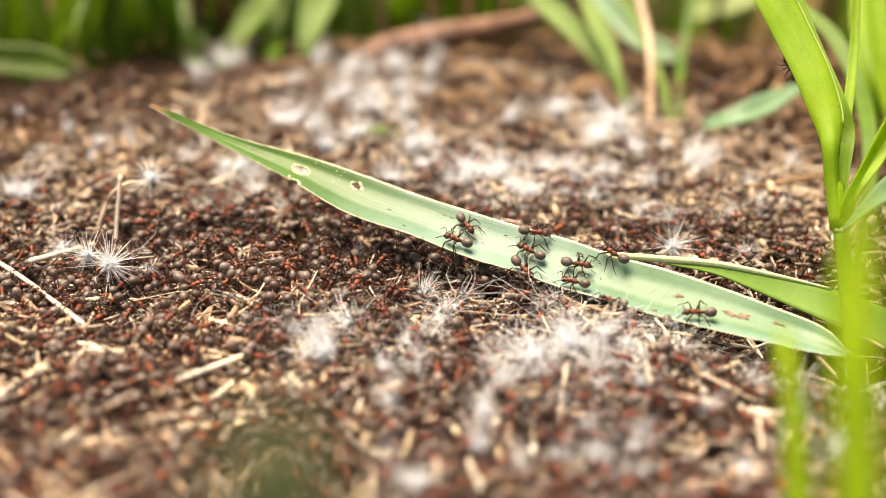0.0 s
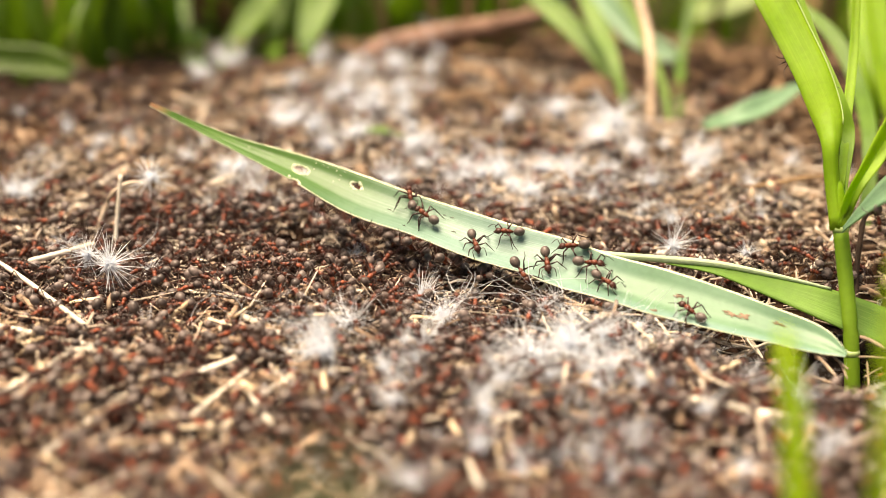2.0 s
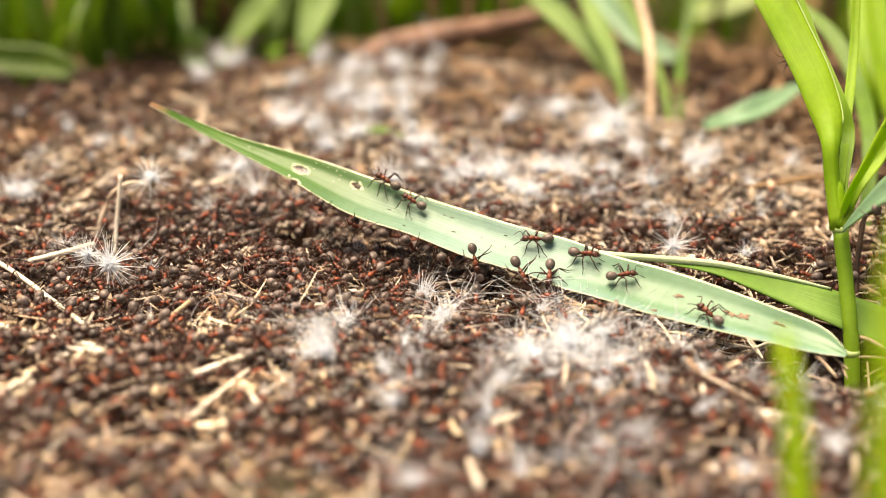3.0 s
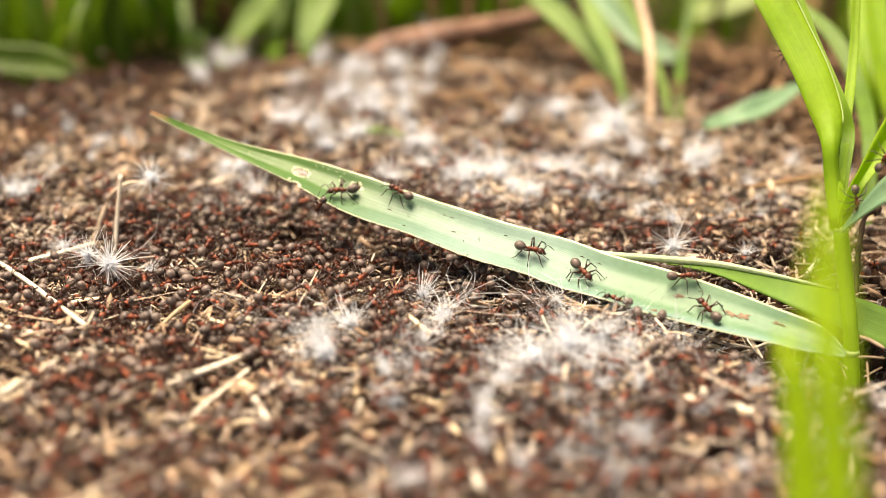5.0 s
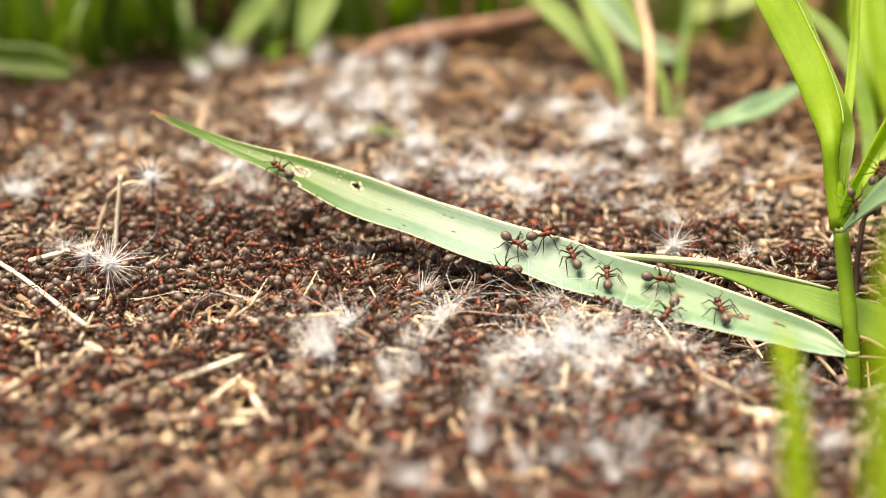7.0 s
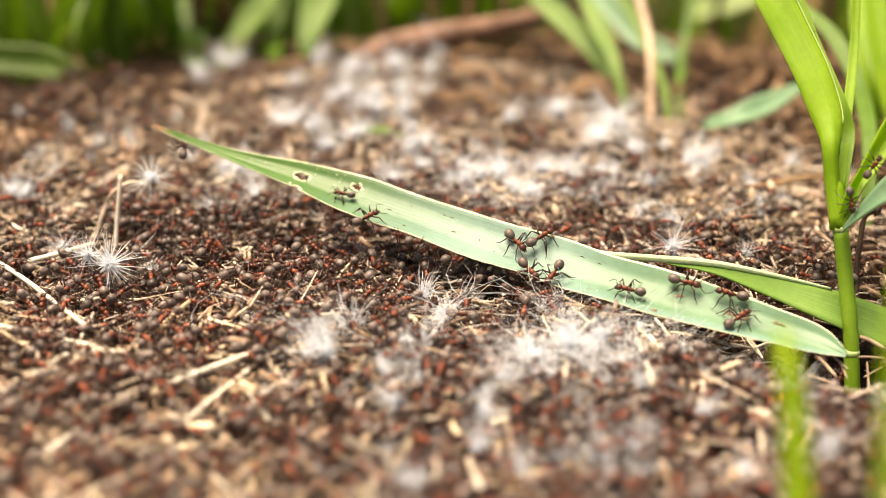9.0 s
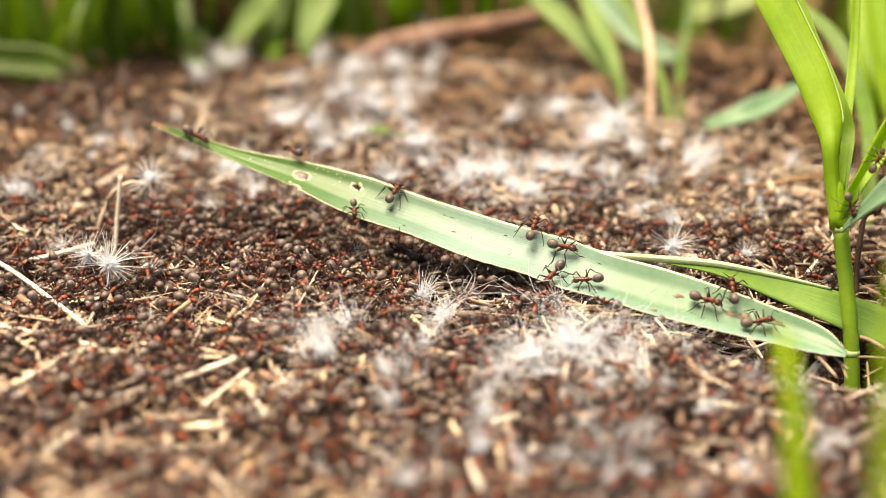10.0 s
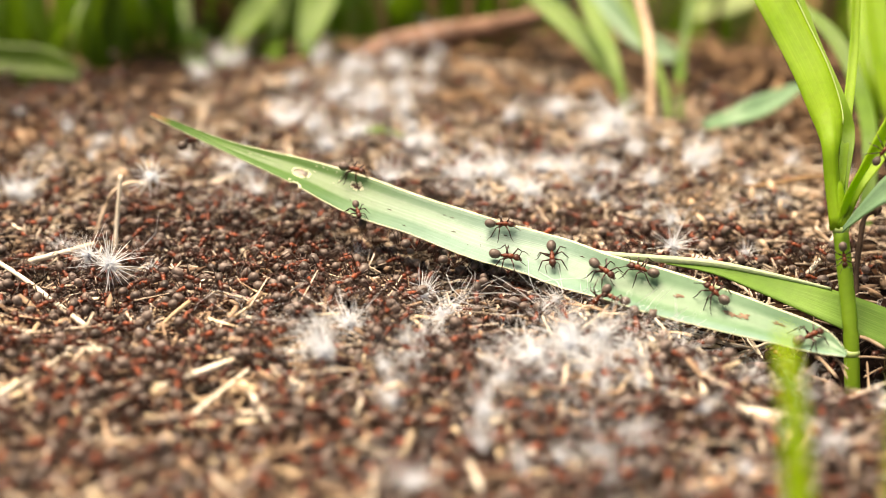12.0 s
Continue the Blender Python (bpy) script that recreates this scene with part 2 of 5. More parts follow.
def ribbon(bm, centre, half, across, n=24, cols=6, fold=0.25, thick=0.00025, twist=0.0):
    """A blade of grass along centre, half as wide at each point; folded at the midrib, with thickness."""
    c, h = spline(centre, n), spline([[w] for w in half], n)[:, 0].clip(0.00003)
    uv = bm.loops.layers.uv.verify()
    top, low = [], []
    for i in range(n + 1):
        t = unit(c[min(i + 1, n)] - c[max(i - 1, 0)])
        w = unit(np.array(across) - t * np.dot(across, t))
        nor = np.cross(t, w)
        nor = nor if nor[2] > 0 or abs(nor[2]) < 1e-9 else -nor
        a = twist * i / n
        w, nor = w * math.cos(a) + nor * math.sin(a), nor * math.cos(a) - w * math.sin(a)
        bend = float(np.interp(i / n, np.linspace(0, 1, len(fold)), fold)) if isinstance(fold, (list, tuple)) else fold
        row = [c[i] + w * h[i] * s + nor * bend * h[i] * (abs(s) ** 1.4) for s in np.linspace(-1, 1, cols + 1)]
        top.append([bm.verts.new(p) for p in row])
        low.append([bm.verts.new(p - nor * thick) for p in row])
    def quad(vs, uvs):
        f = bm.faces.new(vs)
        for l, q in zip(f.loops, uvs):
            l[uv].uv = q
    for i in range(n):
        for k in range(cols):
            q = [(k / cols, i / n), ((k + 1) / cols, i / n), ((k + 1) / cols, (i + 1) / n), (k / cols, (i + 1) / n)]
            quad((top[i][k], top[i][k + 1], top[i + 1][k + 1], top[i + 1][k]), q)
            quad((low[i + 1][k], low[i + 1][k + 1], low[i][k + 1], low[i][k]), q[::-1])
        for k in (0, cols):
            e = [(k / cols, i / n), (k / cols, i / n), (k / cols, (i + 1) / n), (k / cols, (i + 1) / n)]
            quad((low[i][k], top[i][k], top[i + 1][k], low[i + 1][k]) if k == 0 else (top[i][k], low[i][k], low[i + 1][k], top[i + 1][k]), e)
    for i in (0, n):
        for k in range(cols):
            e = [(k / cols, i / n)] * 4
            quad((top[i][k], low[i][k], low[i][k + 1], top[i][k + 1]) if i == 0 else (low[i][k], top[i][k], top[i][k + 1], low[i][k + 1]), e)


# ---- the ground ----
def smooth(a, b, x):
    s = min(max((x - a) / (b - a), 0.0), 1.0)
    return s * s * (3 - 2 * s)


BURROW = (0.0622, -0.0375)
ENTRANCE = (-0.0261, -0.0025)


def burrow_near(x, y, r):
    return math.hypot(x - BURROW[0], y - BURROW[1]) < r or math.hypot(x - ENTRANCE[0], (y - ENTRANCE[1]) * 0.8) < min(r, 0.0052)


def height(x, y):
    """The mound: a low dome that falls away behind, small lumps, a burrow by the grass stem."""
    r = math.hypot(x * 0.75, y)
    z = -0.055 * smooth(0.13, 0.42, r)
    near = 1 - smooth(0.3, 0.6, r)
    z += near * (0.0022 * noise.noise((x * 42, y * 42, 0.3)) + 0.0011 * noise.noise((x * 130, y * 130, 4.0)) + 0.0011 * noise.noise((x * 420, y * 420, 9.0)))
    z += (1 - near) * 0.02 * noise.noise((x * 2.2, y * 2.2, 2.0))
    z -= 0.013 * math.exp(-(((x - 0.066) / 0.024) ** 2 + ((y + 0.042) / 0.019) ** 2))
    z -= 0.014 * math.exp(-(((x - ENTRANCE[0]) / 0.0031) ** 2 + ((y - ENTRANCE[1]) / 0.0038) ** 2))
    z -= 0.030 * math.exp(-(((x - BURROW[0]) / 0.0040) ** 2 + ((y - BURROW[1]) / 0.0045) ** 2))
    return z


def build_ground():
    steps = [0.0]
    d = 0.0016
    while steps[-1] < 40:
        steps.append(steps[-1] + d)
        if steps[-1] > 0.17:
            d *= 1.14
    axis = [-s for s in steps[:0:-1]] + steps
    n = len(axis)
    verts = [(x, y, height(x, y)) for y in axis for x in axis]
    faces = [(j * n + i, j * n + i + 1, (j + 1) * n + i + 1, (j + 1) * n + i) for j in range(n - 1) for i in range(n - 1)]
    me = bpy.data.meshes.new("ground")
    me.from_pydata(verts, [], faces)
    me.materials.append(M_SOIL)
    me.polygons.foreach_set("use_smooth", [True] * len(me.polygons))
    return tagged(new("ground", me), "dark brown crumbly soil of an ant mound running into meadow", "ground", kind="structure")


build_ground()


# ---- the fallen leaf on which the ants walk ----
LEAF_LINE = [
    (-0.0518, 0.0024, 0.0264, 0.00030),
    (-0.0383, 0.0000, 0.0205, 0.00146),
    (-0.0251, -0.0046, 0.0165, 0.00315),
    (-0.0140, -0.0098, 0.0130, 0.00448),
    (-0.0033, -0.0139, 0.0105, 0.00434),
    (0.0072, -0.0195, 0.0085, 0.00462),
    (0.0165, -0.0231, 0.0070, 0.00459),
    (0.0244, -0.0288, 0.0060, 0.00467),
    (0.0332, -0.0325, 0.0045, 0.00497),
    (0.0419, -0.0356, 0.0030, 0.00461),
    (0.0503, -0.0389, 0.0015, 0.00391),
    (0.0578, -0.0415, 0.0000, 0.00281),
    (0.0622, -0.0449, -0.0010, 0.00047),
]
LEAF_ACROSS = np.array((0.0, math.cos(radians(30)), math.sin(radians(30))))
LEAF_FOLD = 0.26
HINGE = 0.25


def leaf_row(u):
    """Centre, half width, tangent, across and normal at u, which runs from the tip (0) to the base (1)."""
    p = np.array(LEAF_LINE)
    p = np.vstack([2 * p[0] - p[1], p, 2 * p[-1] - p[-2]])
    s = min(max(u, 0.0), 1.0) * (len(p) - 3)
    i = min(int(s), len(p) - 4)
    f = s - i
    a, b, c, d = p[i:i + 4]
    q = 0.5 * (2 * b + (c - a) * f + (2 * a - 5 * b + 4 * c - d) * f * f + (3 * b - a - 3 * c + d) * f ** 3)
    t = 0.5 * ((c - a) + 2 * (2 * a - 5 * b + 4 * c - d) * f + 3 * (3 * b - a - 3 * c + d) * f * f)
    t = unit(t[:3])
    w = unit(LEAF_ACROSS - t * np.dot(LEAF_ACROSS, t))
    return q[:3], max(q[3], 0.00005), t, w, np.cross(t, w)


def leaf_point(u, v):
    c, h, t, w, nor = leaf_row(u)
    bulge = 0.00006 * math.sin(v * 9) + 0.0001 * math.sin(u * 27 + v * 2)
    margin = 0.22 * smooth(0.50, 0.66, u) * max(0.0, -0.45 - v) * h
    return c + w * h * v + nor * (LEAF_FOLD * h * (v * v - 0.6) + bulge + margin)


def leaf_hinge():
    c, h, t, w, nor = leaf_row(HINGE)
    return c, w


def leaf_piece(u0, u1, n, cols, origin, holes):
    """A stretch of the leaf with real holes in it, a pale, dry margin round them and a pale line along its edges."""
    bm = bmesh.new()
    uv = bm.loops.layers.uv.verify()
    thick = 0.00022
    top, low, us = [], [], [u0 + (u1 - u0) * i / n for i in range(n + 1)]
    vs = [math.copysign(abs(s) ** 0.85, s) for s in np.linspace(-1, 1, cols + 1)]
    for u in us:
        nor = leaf_row(u)[4]
        row = [leaf_point(u, v) - origin for v in vs]
        for k in (0, cols):
            row[k] = row[k] + nor * 0.00006 * noise.noise((u * 160, k, 0)) + leaf_row(u)[3] * 0.0001 * noise.noise((u * 90, k, 5))
        top.append([bm.verts.new(p) for p in row])
        low.append([bm.verts.new(p - nor * thick) for p in row])

    def state(i, k):
        u, v = (us[i] + us[i + 1]) / 2, (vs[k] + vs[k + 1]) / 2
        for hu, hv, ru, rv in holes:
            d = math.hypot((u - hu) / ru, (v - hv) / rv) + 0.22 * noise.noise((u * 300, v * 6, 1))
            if d < 0.76:
                return 2
            if d < 1.04:
                return 1
        return 0

    cells = [[state(i, k) for k in range(cols)] for i in range(n)]

    def quad(verts, uvs, m):
        f = bm.faces.new(verts)
        f.material_index = m
        for l, q in zip(f.loops, uvs):
            l[uv].uv = q

    for i in range(n):
        for k in range(cols):
            if cells[i][k] == 2:
                continue
            m = 1 if k in (0, cols - 1) else cells[i][k]
            q = [((vs[a] + 1) / 2, us[b]) for a, b in ((k, i), (k, i + 1), (k + 1, i + 1), (k + 1, i))]
            quad((top[i][k], top[i + 1][k], top[i + 1][k + 1], top[i][k + 1]), q, m)
            quad((low[i][k + 1], low[i + 1][k + 1], low[i + 1][k], low[i][k]), q[::-1], m)
            for di, dk, a, b in ((0, -1, (i, k), (i + 1, k)), (0, 1, (i + 1, k + 1), (i, k + 1)), (-1, 0, (i, k + 1), (i, k)), (1, 0, (i + 1, k), (i + 1, k + 1))):
                ii, kk = i + di, k + dk
                edge = not (0 <= kk < cols)
                if edge or (0 <= ii < n and cells[ii][kk] == 2):
                    quad((low[a[0]][a[1]], low[b[0]][b[1]], top[b[0]][b[1]], top[a[0]][a[1]]), q, 1)
    return bm


def build_leaf():
    leaf = tagged(new("fallen_leaf"), "pale green ribbed grass leaf with holes lying across the ant mound", "leaf")
    holes = [(0.1663, 0.161, 0.0105, 0.30), (0.2338, 0.513, 0.0085, 0.17), (0.1720, -1.06, 0.0085, 0.36)]
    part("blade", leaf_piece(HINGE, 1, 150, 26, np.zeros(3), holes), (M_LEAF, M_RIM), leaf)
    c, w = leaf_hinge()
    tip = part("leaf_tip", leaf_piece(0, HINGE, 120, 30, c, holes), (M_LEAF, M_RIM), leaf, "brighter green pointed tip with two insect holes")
    tip.location = c
    # dry scars and pale specks on the surface
    rng = random.Random(5)
    for u, v, r in [(0.7072, 0.242, 0.00050), (0.7882, 0.129, 0.00080), (0.8037, 0.237, 0.00060), (0.7768, 0.174, 0.00040), (0.8556, 0.391, 0.00060), (0.6810, -0.702, 0.00040)]:
        bm = bmesh.new()
        p, h, t, a, nor = leaf_row(u)
        p = leaf_point(u, v) + nor * 0.00006
        rim = []
        for k in range(14):
            b = 2 * math.pi * k / 14
            rr = r * (0.3 + 0.95 * rng.random())
            rim.append(bm.verts.new(p + t * rr * 1.9 * math.cos(b) + a * rr * 0.8 * math.sin(b)))
        mid = bm.verts.new(p + nor * 0.00018)
        for k in range(14):
            bm.faces.new((mid, rim[k], rim[(k + 1) % 14]))
        part("dry_scar", bm, M_SCAR, leaf, "brown dried scar on the leaf")
    for u, v, r in [(0.1782, 0.781, 0.00010), (0.1858, 0.809, 0.00013), (0.1917, 0.781, 0.00010), (0.2030, 0.777, 0.00013), (0.2099, 0.663, 0.00010), (0.2107, 0.478, 0.00012), (0.2068, 0.258, 0.00010), (0.1790, 0.486, 0.00010), (0.1072, 0.249, 0.00010), (0.1217, 0.484, 0.00009), (0.1622, -0.728, 0.00020), (0.2125, 0.823, 0.00010), (0.1770, 0.024, 0.00010)]:
        bm = bmesh.new()
        p, h, t, a, nor = leaf_row(u)
        p = leaf_point(u, v) + nor * 0.00005 - c
        rim = [bm.verts.new(p + (t * math.cos(b) * 1.3 + a * math.sin(b)) * r * rng.uniform(0.7, 1.2)) for b in (0, 1.05, 2.1, 3.14, 4.2, 5.2)]
        mid = bm.verts.new(p + nor * 0.00008)
        for k in range(6):
            bm.faces.new((mid, rim[k], rim[(k + 1) % 6]))
        part("pale_speck", bm, M_RIM, tip)
    # thin dark lines added in place of ant legs and their shadows
    for u, v, r in [(0.3157, -0.608, 0.00030), (0.3722, 0.022, 0.00050), (0.3516, 0.568, 0.00030), (0.3609, 0.576, 0.00040), (0.4371, 0.550, 0.00030), (0.2877, 0.002, 0.00040), (0.5800, 0.591, 0.00040), (0.5499, 0.590, 0.00050)]:
        bm = bmesh.new()
        p, h, t, a, nor = leaf_row(u)
        p = leaf_point(u, v) + nor * 0.00003
        tube(bm, [p - t * r, p + t * r * 0.2 + a * 0.0001, p + t * r], [0.00004, 0.00009, 0.00003], 5)
        part("scratch", bm, M_BARK, leaf, "small dark line standing in for an ant's leg")
    return leaf, tip


LEAF, LEAF_TIP = build_leaf()


# ---- grasses ----
def grounded(p, sink=0.0015):
    return (p[0], p[1], height(p[0], p[1]) - sink)


def grass_blade(name, label, path, half, across, material, fold=0.3, n=24, root=True, twist=0.0, category="grass", parent=None):
    path = [tuple(p) for p in path]
    if root:
        path[0] = grounded(path[0])
    origin = np.array(path[0])
    bm = bmesh.new()
    ribbon(bm, [np.array(p) - origin for p in path], half, across, n=n, fold=fold, twist=twist)
    ob = part(name, bm, material, parent, label)
    ob.location = origin
    return tagged(ob, category="" if parent else category)


def tuft(label, blades):
    """A tuft of grass: each blade a part of it."""
    base = tagged(new("grass_tuft"), label, "grass")
    for path, half, across, material, root in blades:
        grass_blade("blade", "", path, half, across, material, root=root, parent=base)
    return base


def build_second_leaf():
    """Its near end is a pale folded strip; further on it opens into a green blade."""
    leaf = tagged(new("folded_leaf"), "narrow green leaf with a pale folded edge", "leaf")
    path = [(0.0210, -0.0164, 0.0060), (0.0280, -0.0200, 0.0060), (0.0374, -0.0211, 0.0056), (0.0457, -0.0223, 0.0052), (0.0549, -0.0240, 0.0038), (0.0637, -0.0268, 0.0025), (0.0723, -0.0297, 0.0002), (0.0819, -0.0332, -0.0034)]
    half = [0.0003, 0.0009, 0.0020, 0.0030, 0.0035, 0.003]
    slope = np.array((0.25, 0.72, 0.62))
    body = [np.array(p) - slope * h for p, h in zip(path[2:], half)]
    grass_blade("blade", "", body, half, slope, M_LEAF_TIP, fold=0.12, root=False, n=40, parent=leaf)
    # the fold's pale colour also carries the light along the leaf's edge
    bm = bmesh.new()
    strip = [np.array(p) + (0, -0.0004, 0.0005) for p in path[:6]]
    ribbon(bm, strip, [0.0003, 0.00055, 0.0006, 0.00055, 0.0004, 0.0002], (0.08, 0.55, 0.83), n=44, cols=8, fold=-0.55, thick=0.0003)
    part("folded_edge", bm, M_FOLD, leaf, "cream-green folded leaf edge, painted pale where light catches it")
    bm = bmesh.new()
    tube(bm, spline([(0.0215, -0.0171, 0.0051), (0.0245, -0.0174, 0.0055), (0.0277, -0.0192, 0.0059)], 8), [0.0002, 0.0004, 0.0005, 0.0005, 0.00045, 0.0004, 0.0003, 0.0002, 0.0001], 7)
    part("withered_end", bm, M_STRAW_PALE, leaf, "brownish withered leaf end")
    return leaf


def build_stem_plant():
    """The grass plant beside the leaf: a jointed stem, sheaths and blades."""
    plant = tagged(new("grass_plant"), "bright green grass plant with a jointed stem beside the leaf", "grass")
    low = Vector(grounded((0.0663, -0.0401, -0.0137)))
    joints = [tuple(low), (0.0658, -0.0344, -0.0039), (0.0652, -0.0300, 0.0052), (0.0643, -0.0271, 0.0134), (0.0637, -0.0235, 0.0204), (0.0633, -0.0202, 0.0265)]
    bm = bmesh.new()
    tube(bm, spline(joints[:4], 16), [0.00125] * 17, 12)
    part("stem", bm, M_STEM, plant, "deeper green lower stem")
    bm = bmesh.new()
    tube(bm, spline([joints[3], (0.0640, -0.0250, 0.0175), (0.0637, -0.0230, 0.0210)], 12), [0.00125] * 9 + [0.0012, 0.0010, 0.0006, 0.0002], 12)
    part("sheath", bm, M_GRASS, plant, "light yellow-green leaf sheath")
    for j, r in ((joints[3], 0.00142), ((0.0658, -0.0349, -0.0051), 0.00136)):
        bm = bmesh.new()
        a = np.array(j)
        tube(bm, [a + (0, 0, dz) for dz in (-0.0006, -0.0003, 0.0003, 0.0006)], [r * 0.8, r, r, r * 0.8], 12)
        part("stem_joint", bm, M_JOINT, plant, "pale swollen stem joint")
    def blade(path, half, across, material=M_GRASS, fold=0.25):
        bm = bmesh.new()
        ribbon(bm, path, half, across, n=30, fold=fold)
        part("blade", bm, material, plant)
    tall = [(0.0639, -0.0284, 0.0138), (0.0633, -0.0249, 0.0208), (0.0630, -0.0231, 0.0258), (0.0630, -0.0204, 0.0288), (0.0626, -0.0179, 0.0312), (0.0608, -0.0135, 0.0360), (0.0582, -0.0084, 0.0413), (0.0550, -0.0030, 0.0474), (0.0513, 0.0042, 0.0539)]
    wide, curl = [0.00126, 0.00128, 0.0014, 0.0021, 0.0027, 0.0030, 0.0031, 0.0033, 0.0031], (-0.95, -0.95, -0.9, -0.6, -0.25, 0.05, 0.2, 0.3, 0.3)
    blade(tall, wide, (0.95, 0.2, 0.3), fold=curl)
    # its pale margin
    c, h, rim = spline(tall, 30), spline([[w] for w in wide], 30)[:, 0], []
    for i in range(12, 31):
        t = unit(c[min(i + 1, 30)] - c[i - 1])
        w = unit(np.array((0.95, 0.2, 0.3)) - t * np.dot((0.95, 0.2, 0.3), t))
        nor = np.cross(t, w)
        nor = nor if nor[2] > 0 else -nor
        rim.append(c[i] + w * h[i] + nor * h[i] * float(np.interp(i / 30, np.linspace(0, 1, 9), curl)))
    bm = bmesh.new()
    tube(bm, rim, [0.00013] * 19, 6)
    part("blade_margin", bm, M_JOINT, plant, "thin pale blade margin")
    blade([(0.0640, -0.0268, 0.0142), (0.0660, -0.0203, 0.0203), (0.0675, -0.0142, 0.0253), (0.0666, -0.0110, 0.0305), (0.0637, -0.0028, 0.0391), (0.0612, 0.0045, 0.0475)], [0.0005, 0.0008, 0.0013, 0.0010, 0.0006, 0.0004], (0.9, 0.1, 0.5), M_STEM)
    blade([(0.0644, -0.0271, 0.0134), (0.0652, -0.0272, 0.0187), (0.0676, -0.0273, 0.0244), (0.0709, -0.0260, 0.0310), (0.0764, -0.0234, 0.0409)], [0.0009, 0.0011, 0.0012, 0.0012, 0.0008], (0.75, 0.5, 0.4))
    blade([(0.0643, -0.0279, 0.0141), (0.0673, -0.0247, 0.0198), (0.0718, -0.0200, 0.0241), (0.0764, -0.0142, 0.0312)], [0.0007, 0.0009, 0.0011, 0.0010], (0.8, 0.5, 0.4))
    blade([(0.0642, -0.0290, 0.0138), (0.0652, -0.0321, 0.0170), (0.0682, -0.0365, 0.0226), (0.0735, -0.0407, 0.0285)], [0.0006, 0.0012, 0.0022, 0.0025], (0.4, 0.2, 0.9), M_GRASS_BLUE)
    blade([(0.0649, -0.0228, 0.0192), (0.0687, -0.0087, 0.0288), (0.0713, 0.0008, 0.0374), (0.0730, 0.0095, 0.0496)], [0.0006, 0.0008, 0.0008, 0.0007], (0.95, 0.2, 0.2))
    return plant


def build_dark_stalk():
    bm = bmesh.new()
    p = [grounded((0.0698, -0.0234, -0.0118)), (0.0701, -0.0185, 0.0017), (0.0707, -0.0166, 0.0071), (0.0715, -0.0151, 0.0112), (0.0732, -0.0147, 0.0124), (0.0742, -0.0148, 0.0120)]
    tube(bm, spline(p, 20), [0.0005] * 14 + [0.0006, 0.0007, 0.0011, 0.0013, 0.0011, 0.0008, 0.0002], 7)
    return tagged(part("dark_stalk", bm, M_BARK, None, "thin dark dry stalk with a withered tip"), category="stalk")


def build_dry_twig():
    bm = bmesh.new()
    p = [(0.0563, 0.0310, 0.0030), (0.0598, 0.0249, 0.0040), (0.0650, 0.0239, 0.0050), (0.0705, 0.0240, 0.0060), (0.0757, 0.0255, 0.0060)]
    tube(bm, spline(p, 20), [0.0002 + 0.00024 * math.sin(math.pi * min(1, k / 8) / 2) for k in range(21)], 7)
    return tagged(part("dry_twig", bm, M_DEAD, None, "thin curved orange-tan dry twig beside the stem"), category="twig")


def build_front_blades():
    """Two blades close before the lens; the taller one swings in the wind."""
    swing = tagged(new("swaying_grass"), "bright yellow-green grass blade swaying in the wind", "grass")
    swing.location = (0.0330, -0.1723, 0.0031)
    first = grass_blade("blade", "", [(0.0330, -0.1723, 0.0031), (0.0310, -0.1638, 0.0324), (0.0307, -0.1602, 0.0422), (0.0305, -0.1579, 0.0486), (0.0310, -0.1545, 0.0549), (0.0319, -0.1515, 0.0602)],
                        [0.0013, 0.0017, 0.0018, 0.0017, 0.0013, 0.0004], (1, 0.2, 0.1), M_GRASS_FRONT, root=False, parent=swing)
    first.location = (0, 0, 0)
    low = tagged(new("short_grass"), "short yellow-green grass blade with a blunt tip", "grass")
    grass_blade("blade", "", [(0.0345, -0.1454, -0.0105), (0.0335, -0.1370, 0.0183), (0.0332, -0.1343, 0.0258), (0.0328, -0.1319, 0.0323), (0.0323, -0.1306, 0.0360), (0.0321, -0.1285, 0.0386)],
                      [0.0013, 0.0013, 0.0012, 0.0011, 0.0009, 0.0004], (1, 0.2, 0.1), M_GRASS_FRONT, root=False, parent=low)
    near = tagged(new("low_grass"), "dull green grass blade bobbing before the mound", "grass")
    near.location = (-0.0088, -0.2320, -0.0177)
    third = grass_blade("blade", "", [(-0.0088, -0.2320, -0.0177), (-0.0086, -0.2167, 0.0244), (-0.0082, -0.2090, 0.0485), (-0.0076, -0.2065, 0.0582), (-0.0072, -0.2054, 0.0642), (-0.0070, -0.2044, 0.0670)],
                        [0.0020, 0.0026, 0.0030, 0.0032, 0.0026, 0.0008], (1, 0.2, 0.1), M_GRASS_DULL, root=False, parent=near)
    third.location = (0, 0, 0)
    return swing, low, near


